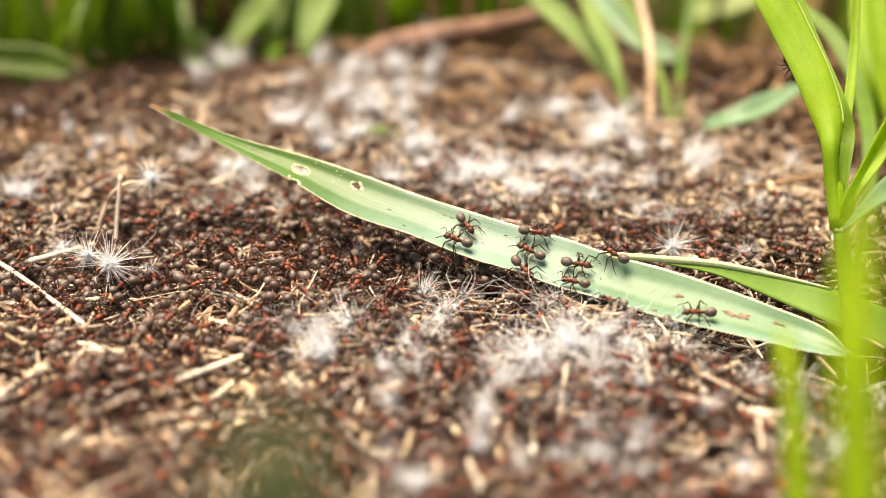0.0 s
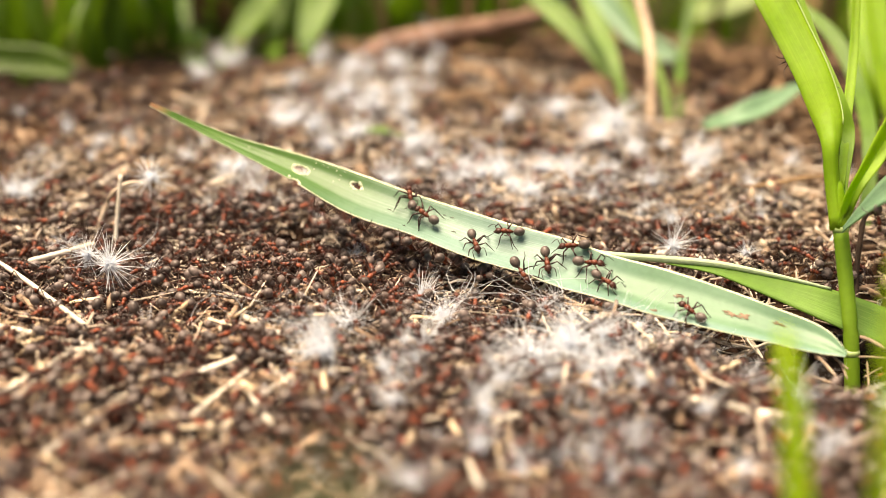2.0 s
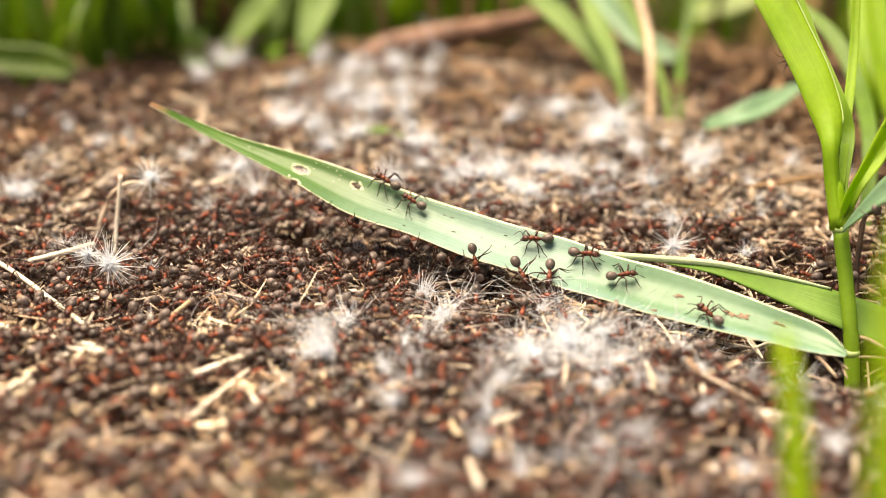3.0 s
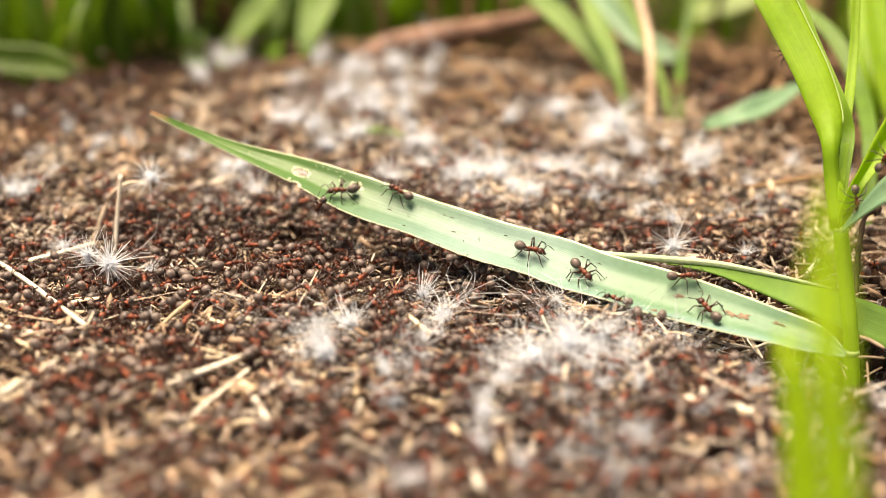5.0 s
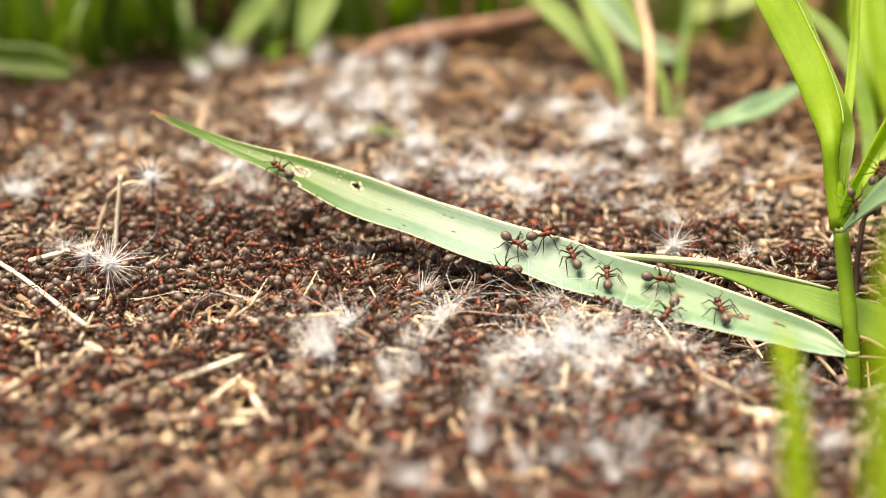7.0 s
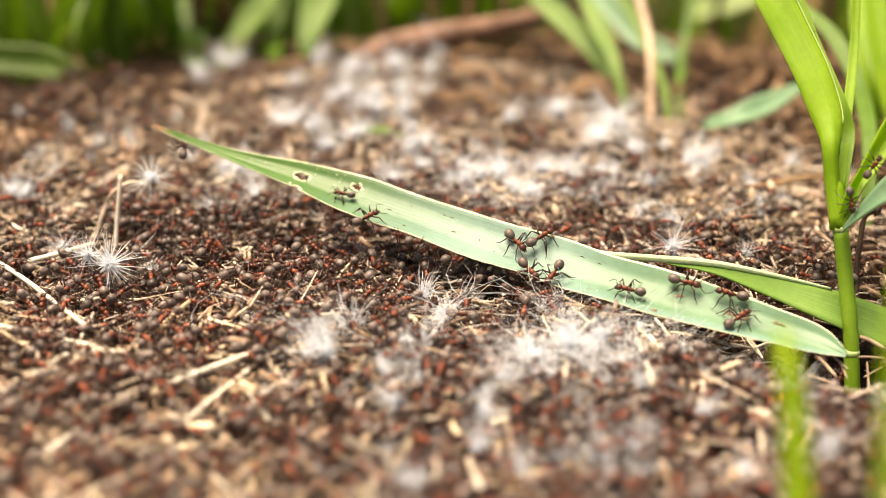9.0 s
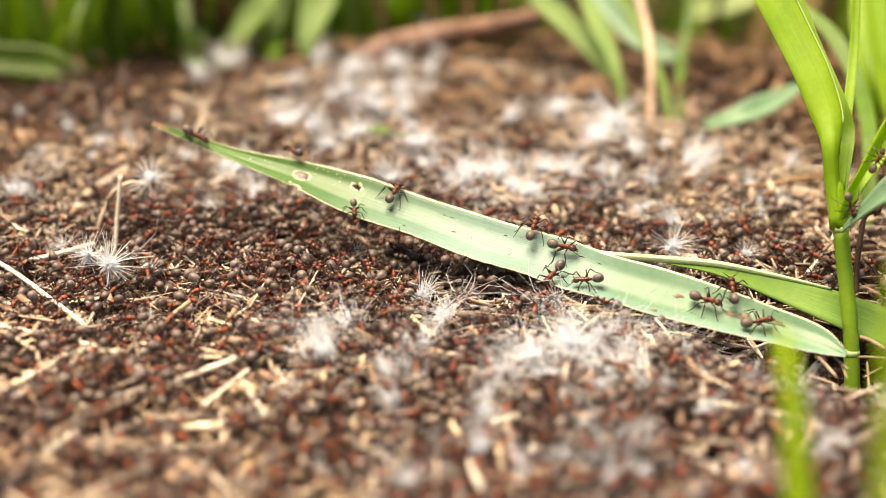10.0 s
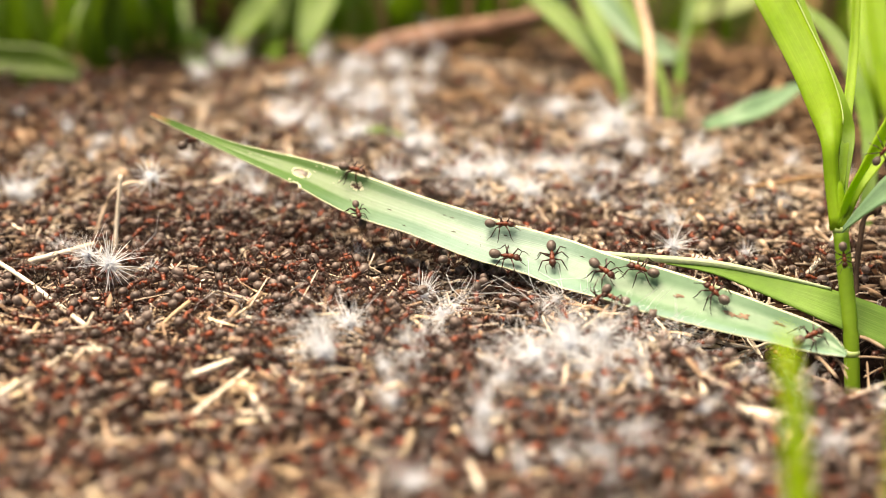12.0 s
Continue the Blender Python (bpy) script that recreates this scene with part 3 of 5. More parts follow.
def build_back_blades():
    tuft("bright and bluish green grass blades rising behind the mound", [
        ([(0.0474, 0.1005, 0.0000), (0.0375, 0.1156, 0.0105), (0.0228, 0.1358, 0.0223), (0.0101, 0.1621, 0.0360)], [0.0010, 0.0024, 0.0026, 0.001], (0.8, 0.2, 0.5), M_GRASS_BACK, True),
        ([(0.0388, 0.2011, 0.0000), (0.0348, 0.1779, 0.0210), (0.0424, 0.1553, 0.0172), (0.0504, 0.1417, 0.0092), (0.0587, 0.1350, 0.0054), (0.0635, 0.1282, 0.0014)], [0.002, 0.003, 0.003, 0.0028, 0.0025, 0.001], (0.5, 0.3, 0.8), M_GRASS_BLUE, True),
        ([(0.0434, 0.0884, 0.0), (0.0414, 0.0994, 0.0100), (0.0384, 0.1126, 0.0169), (0.0344, 0.1259, 0.0242)], [0.0005, 0.0013, 0.0022, 0.001], (0.85, 0.2, 0.4), M_GRASS_BACK, True),
        ([(0.0523, 0.0811, 0.0000), (0.0526, 0.0980, 0.0062), (0.0479, 0.1234, 0.0175), (0.0404, 0.1378, 0.0278)], [0.0008, 0.0010, 0.0013, 0.001], (0.9, 0.2, 0.3), M_GRASS_BACK, True),
        ([(0.0593, 0.0768, 0.0020), (0.0653, 0.0721, 0.0051), (0.0737, 0.0770, 0.0070), (0.0823, 0.0833, 0.0096)], [0.0014, 0.0025, 0.0026, 0.001], (0.1, 0.85, 0.5), M_GRASS_BLUE, False),
        ([(0.0551, 0.0826, 0.0000), (0.0601, 0.1195, 0.0067), (0.0645, 0.1348, 0.0196), (0.0691, 0.1489, 0.0290)], [0.0011, 0.0012, 0.0012, 0.001], (0.9, 0.2, 0.3), M_GRASS_MID, True),
        ([(0.1093, 0.2185, 0.0000), (0.1115, 0.2562, 0.0021), (0.1019, 0.2549, -0.0015), (0.0924, 0.2537, -0.0047), (0.0820, 0.2523, -0.0086)], [0.002, 0.0034, 0.0045, 0.0045, 0.001], (0.1, 0.5, 0.85), M_JOINT, True),
    ])
    tuft("blurred green grass blades beyond the crest of the mound", [
        ([(-0.0377, 0.1567, 0.0000), (-0.0376, 0.1609, 0.0035), (-0.0348, 0.1691, 0.0114), (-0.0312, 0.1785, 0.0226)], [0.001, 0.003, 0.005, 0.005], (0.9, 0.2, 0.3), M_GRASS_BACK, True),
        ([(-0.0594, 0.1432, 0.0000), (-0.0565, 0.1612, 0.0043), (-0.0500, 0.1696, 0.0129), (-0.0425, 0.1790, 0.0241)], [0.002, 0.0036, 0.004, 0.003], (0.9, 0.2, 0.4), M_GRASS_BACK, True),
        ([(-0.0457, 0.1472, 0.0000), (-0.0473, 0.1713, 0.0029), (-0.0459, 0.1846, 0.0101), (-0.0453, 0.1991, 0.0208)], [0.002, 0.0026, 0.0026, 0.002], (0.9, 0.2, 0.4), M_GRASS_DARK, True),
        ([(-0.0649, 0.1323, 0.0000), (-0.0706, 0.1708, 0.0014), (-0.0747, 0.1840, 0.0085), (-0.0797, 0.1991, 0.0208)], [0.002, 0.004, 0.005, 0.004], (0.9, 0.2, 0.4), M_GRASS_MID, True),
        ([(-0.1263, 0.1252, 0.0076), (-0.1118, 0.1246, 0.0061), (-0.1014, 0.1233, 0.0054), (-0.0909, 0.1203, 0.0031)], [0.003, 0.004, 0.004, 0.0015], (0.1, 0.35, 0.93), M_GRASS_DARK, False),
    ])
    tuft("tall light green grass blades behind the jointed stem", [
        ([(0.0953, 0.0662, 0.0000), (0.0940, 0.0688, 0.0135), (0.0952, 0.0833, 0.0243), (0.0969, 0.0977, 0.0346)], [0.0015, 0.0026, 0.0028, 0.002], (0.9, 0.2, 0.3), M_GRASS, True),
        ([(0.0974, 0.0492, 0.0000), (0.0961, 0.0578, 0.0125), (0.0945, 0.0676, 0.0251), (0.0940, 0.0777, 0.0380)], [0.0015, 0.0026, 0.0030, 0.002], (0.9, 0.2, 0.3), M_GRASS, True),
        ([(0.0797, 0.0128, 0.0000), (0.0830, 0.0256, 0.0118), (0.0859, 0.0492, 0.0183), (0.0828, 0.0627, 0.0261), (0.0766, 0.0751, 0.0310)], [0.0012, 0.0015, 0.0016, 0.0016, 0.001], (0.9, 0.2, 0.4), M_GRASS_MID, True),
    ])
    bm = bmesh.new()
    p = [(0.0471, 0.0751, 0.0), (0.0482, 0.0861, 0.0092), (0.0488, 0.0962, 0.0163), (0.0476, 0.1063, 0.0237), (0.0454, 0.1166, 0.0314)]
    p[0] = grounded(p[0])
    tube(bm, spline(p, 14), [0.0009 + 0.0004 * k / 14 for k in range(15)], 8)
    tagged(part("dry_stalk", bm, M_FLAKE, None, "tan dry grass stem standing among green blades"), category="stalk")
    grass_blade("leaf_scrap", "small scrap of green leaf lying on the mound", [(-0.0181, 0.0685, 0.0030), (-0.0128, 0.0618, 0.0050), (-0.0077, 0.0635, 0.0030)], [0.0004, 0.0009, 0.0003], (0, 0.9, 0.4), M_GRASS_MID, root=False, category="leaf")
    grass_blade("curled_leaf", "tan curled dead leaf lying behind the mound", [(0.0270, 0.0926, 0.0000), (0.0296, 0.1016, 0.0014), (0.0344, 0.1027, 0.0044), (0.0389, 0.0996, 0.0047), (0.0411, 0.0916, 0.0030)], [0.0012, 0.0026, 0.0032, 0.0030, 0.001], (0.2, 0.9, 0.4), M_DEBRIS, category="leaf")
    bm = bmesh.new()
    p = [(-0.0216, 0.1394, 0.0030), (-0.0127, 0.1426, 0.0060), (-0.0006, 0.1454, 0.0078), (0.0116, 0.1501, 0.0090), (0.0273, 0.1572, 0.0109)]
    tube(bm, spline(p, 20), [0.0016, 0.0026, 0.0032] + [0.0036] * 10 + [0.003] * 4 + [0.0026] * 3 + [0.002], 10)
    tagged(part("pink_twig", bm, M_TWIG, None, "pinkish brown dry twig lying behind the mound"), category="twig")


def fan(bm, rng, x, y, tall, half, segs):
    """One plain blade that rises and leans over."""
    a, lean = rng.uniform(0, 6.283), rng.uniform(0.15, 0.8)
    d = np.array((math.cos(a), math.sin(a), 0))
    w = np.array((-d[1], d[0], 0))
    z = height(x, y) - 0.003
    prev = None
    for i in range(segs + 1):
        f = i / segs
        c = np.array((x, y, z)) + d * tall * lean * f * f + np.array((0, 0, tall * f * (1 - 0.35 * lean * f)))
        h = half * (1 - f) ** 0.7 + 0.0001
        mid = c + d * h * 0.4
        row = [bm.verts.new(c - w * h), bm.verts.new(mid), bm.verts.new(c + w * h)]
        if prev:
            bm.faces.new((prev[0], prev[1], row[1], row[0]))
            bm.faces.new((prev[1], prev[2], row[2], row[1]))
        prev = row


def build_meadow():
    rng = random.Random(11)
    for name, mat, label, count, near, far, tall, keep in (
            ("meadow_grass", M_GRASS_DARK, "dark green meadow grass round the ant mound", 1500, 0.27, 1.1, (0.05, 0.16), lambda x, y: True),
            ("back_grass", M_GRASS_DARK, "thick dark green grass beyond the crest of the mound", 430, 0.17, 0.42, (0.03, 0.10), lambda x, y: x < 0.02 and (y > 0.18 or (y > 0.13 and x < -0.085))),
            ("bright_back_grass", M_GRASS_MID, "light green grass blades beyond the crest of the mound", 330, 0.19, 0.42, (0.03, 0.10), lambda x, y: y > 0.18 and x < 0.02),
            ("dry_back_grass", M_DEAD, "tan dry grass among the blades beyond the crest", 120, 0.18, 0.36, (0.03, 0.08), lambda x, y: y > 0.17 and x < 0.02),
            ("light_meadow_grass", M_GRASS, "light green meadow grass round the ant mound", 300, 0.30, 1.0, (0.05, 0.15), lambda x, y: True),
            ("dry_meadow_grass", M_DEAD, "tan dry grass among the meadow grass", 420, 0.22, 0.9, (0.03, 0.12), lambda x, y: x > 0.02 or y < 0),
            ("far_meadow_grass", M_GRASS_DARK, "dense green meadow in the distance", 3000, 1.0, 4.0, (0.08, 0.25), lambda x, y: True)):
        bm = bmesh.new()
        made = 0
        while made < count:
            a, r = rng.uniform(0, 6.283), near + (far - near) * rng.random() ** 1.4
            x, y = r * math.cos(a) * 1.05, r * math.sin(a)
            if not keep(x, y):
                continue
            if y < (0.13 if tall[0] < 0.04 else 0.17) and r < 0.45 and not (abs(x) > 0.19 and y > -0.1):
                continue
            made += 1
            fan(bm, rng, x, y, rng.uniform(*tall), rng.uniform(0.0012, 0.0035) * (2.2 if near >= 1 else 1), 5 if near < 1 else 3)
        tagged(part(name, bm, mat, None, label), category="grass", kind="stuff")


SECOND_LEAF = build_second_leaf()
PLANT = build_stem_plant()
build_dark_stalk()
build_dry_twig()
FRONT_BLADE, SHORT_BLADE, LOW_BLADE = build_front_blades()
build_back_blades()
build_meadow()


# ---- straws and litter ----
def build_straw(a, b, r, lift, material, label, seed):
    rng = random.Random(seed)
    p, q = np.array((*a, height(*a) + lift[0])), np.array((*b, height(*b) + lift[1]))
    bend = np.array((rng.uniform(-1, 1), rng.uniform(-1, 1), rng.uniform(-0.3, 0.6))) * np.linalg.norm(q - p) * 0.014
    mid = (p + q) / 2
    pts = [p - mid, (q - p) * -0.2 + bend, (q - p) * 0.15 + bend * 0.6, q - mid]
    bm = bmesh.new()
    radii = [r * (1 + 0.10 * rng.uniform(-1, 1)) * (1.25 if k == 9 and r > 0.0005 else 1) for k in range(15)]
    tube(bm, spline(pts, 14), radii, 7)
    ob = part("straw", bm, material, None, label)
    ob.location = mid
    return tagged(ob, category="straw", group="straws on the ant mound")


def build_straws():
    pale, tan = "bleached dry straw lying on the ant mound", "tan dry straw lying on the ant mound"
    rows = [
        (-0.0771, -0.0155, -0.0552, -0.0433, 0.00042, 0.0045, 0.0042, 1),
        (-0.0585, -0.0045, -0.0573, -0.0005, 0.00038, 0.0010, 0.0140, 1),
        (-0.0314, -0.0391, -0.0249, -0.0468, 0.00050, 0.0030, 0.0020, 1),
        (-0.0407, -0.0664, -0.0248, -0.0512, 0.00050, 0.0030, 0.0030, 1),
        (-0.0684, -0.0435, -0.0505, -0.0500, 0.00050, 0.0020, 0.0020, 1),
        (-0.0715, -0.0319, -0.0576, -0.0331, 0.00050, 0.0020, 0.0020, 1),
        (0.0380, -0.0065, 0.0474, -0.0131, 0.00070, 0.0030, 0.0030, 0),
        (0.0393, -0.0458, 0.0363, -0.0679, 0.00050, 0.0030, 0.0030, 1),
        (0.0316, -0.0458, 0.0330, -0.0603, 0.00050, 0.0030, 0.0030, 1),
        (-0.0087, -0.0527, 0.0245, -0.0559, 0.00040, 0.0030, 0.0030, 1),
        (0.0307, -0.0688, 0.0455, -0.0749, 0.00070, 0.0030, 0.0030, 1),
        (0.0440, -0.0746, 0.0522, -0.0753, 0.00040, 0.0030, 0.0030, 1),
        (-0.0606, -0.0775, -0.0579, -0.0641, 0.00060, 0.0030, 0.0030, 1),
        (-0.0543, -0.0660, -0.0531, -0.0533, 0.00050, 0.0030, 0.0030, 0),
        (-0.0302, -0.0561, -0.0231, -0.0758, 0.00050, 0.0020, 0.0030, 1),
        (0.0623, -0.0164, 0.0707, -0.0005, 0.00040, 0.0030, 0.0030, 1),
        (-0.0701, 0.0221, -0.0653, 0.0427, 0.00060, 0.0020, 0.0020, 0),
        (-0.0550, 0.0721, -0.0560, 0.0900, 0.00050, 0.0020, 0.0020, 0),
        (0.0033, -0.0871, 0.0045, -0.0984, 0.00040, 0.0030, 0.0040, 1),
        (0.0065, -0.0775, 0.0103, -0.0758, 0.00060, 0.0030, 0.0030, 1),
        (0.0119, -0.0749, 0.0117, -0.0848, 0.00030, 0.0030, 0.0030, 1),
        (0.0474, -0.0244, 0.0570, -0.0367, 0.00060, 0.0030, 0.0020, 1),
        (0.0280, -0.0391, 0.0332, -0.0529, 0.00018, 0.0030, 0.0040, 1),
        (0.0330, -0.0410, 0.0356, -0.0563, 0.00016, 0.0040, 0.0030, 1),
        (0.0372, -0.0395, 0.0337, -0.0563, 0.00020, 0.0030, 0.0030, 1),
        (0.0386, -0.0449, 0.0450, -0.0527, 0.00017, 0.0040, 0.0030, 1),
        (0.0397, -0.0493, 0.0471, -0.0455, 0.00020, 0.0030, 0.0040, 1),
        (0.0243, -0.0419, 0.0182, -0.0508, 0.00016, 0.0040, 0.0040, 1),
        (0.0203, -0.0380, 0.0253, -0.0480, 0.00018, 0.0040, 0.0030, 1),
        (0.0437, -0.0458, 0.0418, -0.0615, 0.00018, 0.0030, 0.0040, 1),
        (0.0300, -0.0512, 0.0389, -0.0486, 0.00020, 0.0040, 0.0040, 1),
        (0.0467, -0.0489, 0.0395, -0.0607, 0.00017, 0.0030, 0.0030, 1),
        (0.0154, -0.0415, 0.0185, -0.0586, 0.00016, 0.0040, 0.0040, 1),
        (0.0245, -0.0563, 0.0340, -0.0593, 0.00030, 0.0030, 0.0030, 1),
        (0.0083, -0.0438, 0.0123, -0.0512, 0.00016, 0.0040, 0.0030, 1),
        (-0.0348, -0.0741, -0.0282, -0.0583, 0.00030, 0.0030, 0.0030, 1),
        (-0.0520, -0.0879, -0.0476, -0.0749, 0.00040, 0.0030, 0.0030, 1),
        (-0.0129, -0.0816, -0.0112, -0.0714, 0.00030, 0.0030, 0.0030, 1),
        (-0.0441, 0.0067, -0.0362, 0.0244, 0.00045, 0.0030, 0.0034, 1),
        (-0.0640, -0.0720, -0.0549, -0.0563, 0.00055, 0.0030, 0.0034, 1),
        (-0.0709, -0.0155, -0.0604, -0.0108, 0.00050, 0.0045, 0.0055, 1),
        (-0.0560, -0.0520, -0.0470, -0.0545, 0.00060, 0.0030, 0.0030, 1),
    ]
    for i, (ax, ay, bx, by, r, la, lb, kind) in enumerate(rows):
        build_straw((ax, ay), (bx, by), r, (la, lb), M_STRAW_PALE if kind else M_STRAW, pale if kind else tan, i)


build_straws()


def build_pit_straws():
    """Short straws that bridge the pit by the grass stem and lie tangled behind it."""
    for a, b, r in (
            ((0.0578, -0.0432, -0.0017), (0.0602, -0.0480, -0.0034), 0.00045),
            ((0.0600, -0.0412, -0.0021), (0.0625, -0.0458, -0.0031), 0.0003),
            ((0.0561, -0.0461, -0.0039), (0.0602, -0.0485, -0.0045), 0.00035),
            ((0.0616, -0.0436, -0.0027), (0.0623, -0.0463, -0.0045), 0.0003),
            ((0.0588, -0.0415, -0.0029), (0.0607, -0.0414, -0.0026), 0.0004),
            ((0.0585, -0.0487, -0.0051), (0.0588, -0.0500, -0.0057), 0.0003),
            ((0.0664, -0.0367, -0.0015), (0.0698, -0.0392, -0.0025), 0.0006),
            ((0.0654, -0.0406, -0.0033), (0.0695, -0.0406, -0.0035), 0.0003),
            ((0.0667, -0.0408, -0.0040), (0.0662, -0.0454, -0.0077), 0.0003),
            ((0.0659, -0.0426, -0.0059), (0.0691, -0.0411, -0.0048), 0.0002),
            ((0.0671, -0.0442, -0.0073), (0.0681, -0.0455, -0.0082), 0.0002),
            ((0.0661, -0.0031, 0.0047), (0.0684, -0.0072, 0.0036), 0.0007),
            ((0.0686, -0.0071, 0.0038), (0.0643, -0.0120, 0.0022), 0.0006),
    ):
        p, q = np.array(a), np.array(b)
        for e in (p, q):
            e[2] = max(e[2], height(e[0], e[1]) + r)
        mid = (p + q) / 2
        bm = bmesh.new()
        tube(bm, spline([p - mid, (p - q) * 0.1 + (0, 0, r * 0.3), q - mid], 8), [r * 0.55 * f for f in (0.7, 1, 1.05, 1, 0.95, 1, 1.05, 0.9, 0.6)], 7)
        ob = part("straw", bm, M_FLAKE, None, "short tan straw lying across the pit by the stem")
        ob.location = mid
        tagged(ob, category="straw", group="straws on the ant mound")


build_pit_straws()


def quick_mesh(name, verts, faces, material, label, category, index=None):
    me = bpy.data.meshes.new(name)
    me.from_pydata(verts, [], faces)
    for m in material if isinstance(material, tuple) else (material,):
        me.materials.append(m)
    me.polygons.foreach_set("use_smooth", [True] * len(me.polygons))
    if index is not None:
        me.polygons.foreach_set("material_index", index)
    me.update()
    return tagged(new(name, me), label, category, kind="stuff")


def on_mound(x, y):
    return (x / (0.105 if y < 0.03 else 0.094 if x < 0 else 0.086)) ** 2 + ((y - 0.005) / 0.135) ** 2 < 1


LOW_LEAF = [(c[0], c[1], h + 0.0028) for c, h in (leaf_row(0.45 + 0.55 * k / 40)[:2] for k in range(41)) if c[2] < 0.0075]


def under_leaf(x, y):
    """Where the leaf lies so low that no ant stands beneath it."""
    return any(abs(x - a) < 0.0022 and abs(y - b) < h for a, b, h in LOW_LEAF)


def build_litter():
    """Loose bits past counting: broken straws, flakes and crumbs."""
    rng = random.Random(3)
    verts, faces = [], []
    made = 0
    while made < 8200:
        x, y = rng.uniform(-0.13, 0.13), rng.uniform(-0.125, 0.17)
        if not on_mound(x, y) or burrow_near(x, y, 0.012):
            continue
        made += 1
        front = y < -0.03
        if front and x > -0.02 and rng.random() < 0.55:
            continue
        if y > 0.05 and rng.random() < 0.45:
            continue
        long = rng.choice((0.002, 0.003, 0.004, 0.006, 0.009, 0.013 if front else 0.007, 0.018 if front else 0.004)) * rng.uniform(0.7, 1.3)
        r = min(rng.uniform(0.00006, 0.00013) if rng.random() < 0.55 else rng.uniform(0.00014, 0.00028), long * 0.12)
        a, lift = rng.uniform(0, 6.283), rng.gauss(0, 0.18)
        d = np.array((math.cos(a) * math.cos(lift), math.sin(a) * math.cos(lift), math.sin(lift)))
        s = unit(np.cross(d, (0, 0, 1)))
        n = np.cross(s, d)
        c = np.array((x, y, height(x, y) + rng.uniform(0.0002, 0.0034 if rng.random() < 0.5 else 0.0018)))
        sag = n * long * rng.uniform(-0.06, 0.1) + s * long * rng.gauss(0, 0.05)
        k = len(verts)
        for f, q in ((-0.5, 0), (0, 1), (0.5, 0)):
            for b in (0, 1.57, 3.14, 4.71):
                verts.append(tuple(c + d * long * f + sag * q + r * (1 if f <= 0 else 0.7) * (math.cos(b) * s * 1.3 + math.sin(b) * n)))
        for j in (0, 4):
            for b in range(4):
                faces.append((k + j + b, k + j + (b + 1) % 4, k + j + 4 + (b + 1) % 4, k + j + 4 + b))
        faces += [(k + 3, k + 2, k + 1, k), (k + 8, k + 9, k + 10, k + 11)]
    for i in range(1900):
        x, y = rng.uniform(-0.085, 0.06), rng.uniform(-0.040, 0.022)
        if under_leaf(x, y) or burrow_near(x, y, 0.012):
            continue
        long, r = rng.uniform(0.0010, 0.0042), rng.uniform(0.00006, 0.00015)
        a, lift = rng.uniform(0, 6.283), rng.gauss(0, 0.4)
        d = np.array((math.cos(a) * math.cos(lift), math.sin(a) * math.cos(lift), math.sin(lift)))
        s = unit(np.cross(d, (0, 0, 1)))
        n = np.cross(s, d)
        c = np.array((x, y, height(x, y) + rng.uniform(0.0012, 0.0036)))
        k = len(verts)
        for f in (-0.5, 0.5):
            verts += [tuple(c + d * long * f + r * (math.cos(b) * s * 1.4 + math.sin(b) * n)) for b in (0, 2.1, 4.2)]
        faces += [(k, k + 1, k + 4, k + 3), (k + 1, k + 2, k + 5, k + 4), (k + 2, k, k + 3, k + 5), (k + 2, k + 1, k), (k + 3, k + 4, k + 5)]
    quick_mesh("straw_litter", verts, faces, M_STRAW, "tangle of small tan straw bits on the mound", "plant litter")
    # broader broken stalks in front of the trail
    for name, mat, count, long_most, label in (("broken_stalks", M_LITTER, 760, 0.010, "tan and brown broken stalks before the trail"),
                                               ("golden_stalks", M_STRAW_GOLD, 330, 0.012, "bright golden broken straws before the trail")):
        verts, faces = [], []
        made = 0
        while made < count:
            x, y = rng.uniform(-0.1, 0.1), rng.uniform(-0.115, -0.030)
            if not on_mound(x, y) or burrow_near(x, y, 0.013) or (x > -0.015 and rng.random() < 0.66):
                continue
            made += 1
            long, wide = rng.uniform(0.003, long_most), rng.uniform(0.00022, 0.00055)
            a, lift = rng.uniform(0, 6.283), rng.gauss(0, 0.22)
            d = np.array((math.cos(a) * math.cos(lift), math.sin(a) * math.cos(lift), math.sin(lift)))
            s = unit(np.cross(d, (0, 0, 1)))
            n = np.cross(s, d)
            roll = rng.gauss(0, 0.7)
            s, n = s * math.cos(roll) + n * math.sin(roll), n * math.cos(roll) - s * math.sin(roll)
            c = np.array((x, y, height(x, y) + rng.uniform(0.0008, 0.0036)))
            bow = long * rng.gauss(0, 0.035)
            k = len(verts)
            for f in (-0.5, -0.2, 0.15, 0.5):
                q = c + d * long * f + (n * 0.6 + s) * bow * (1 - 4 * f * f)
                for b in (0.5, 1.57, 2.64, 3.64, 4.71, 5.78):
                    verts.append(tuple(q + math.cos(b) * s * wide + math.sin(b) * n * wide * 0.35))
            for j in (0, 6, 12):
                for b in range(6):
                    faces.append((k + j + b, k + j + (b + 1) % 6, k + j + 6 + (b + 1) % 6, k + j + 6 + b))
            faces += [tuple(k + b for b in range(5, -1, -1)), tuple(k + 18 + b for b in range(6))]
        quick_mesh(name, verts, faces, mat, label, "plant litter")
    bm = bmesh.new()
    made = 0
    while made < 360:
        x, y = rng.uniform(-0.19, 0.19), rng.uniform(0.02, 0.26)
        if (on_mound(x * 0.93, y) and not (x > 0 and y > 0.095)) or (x < 0 and (y < 0.13 or rng.random() < 0.5)):
            continue
        made += 1
        a, long = rng.uniform(0, 6.283), rng.uniform(0.010, 0.036)
        d, s = np.array((math.cos(a), math.sin(a), 0)), np.array((-math.sin(a), math.cos(a), 0))
        pts = []
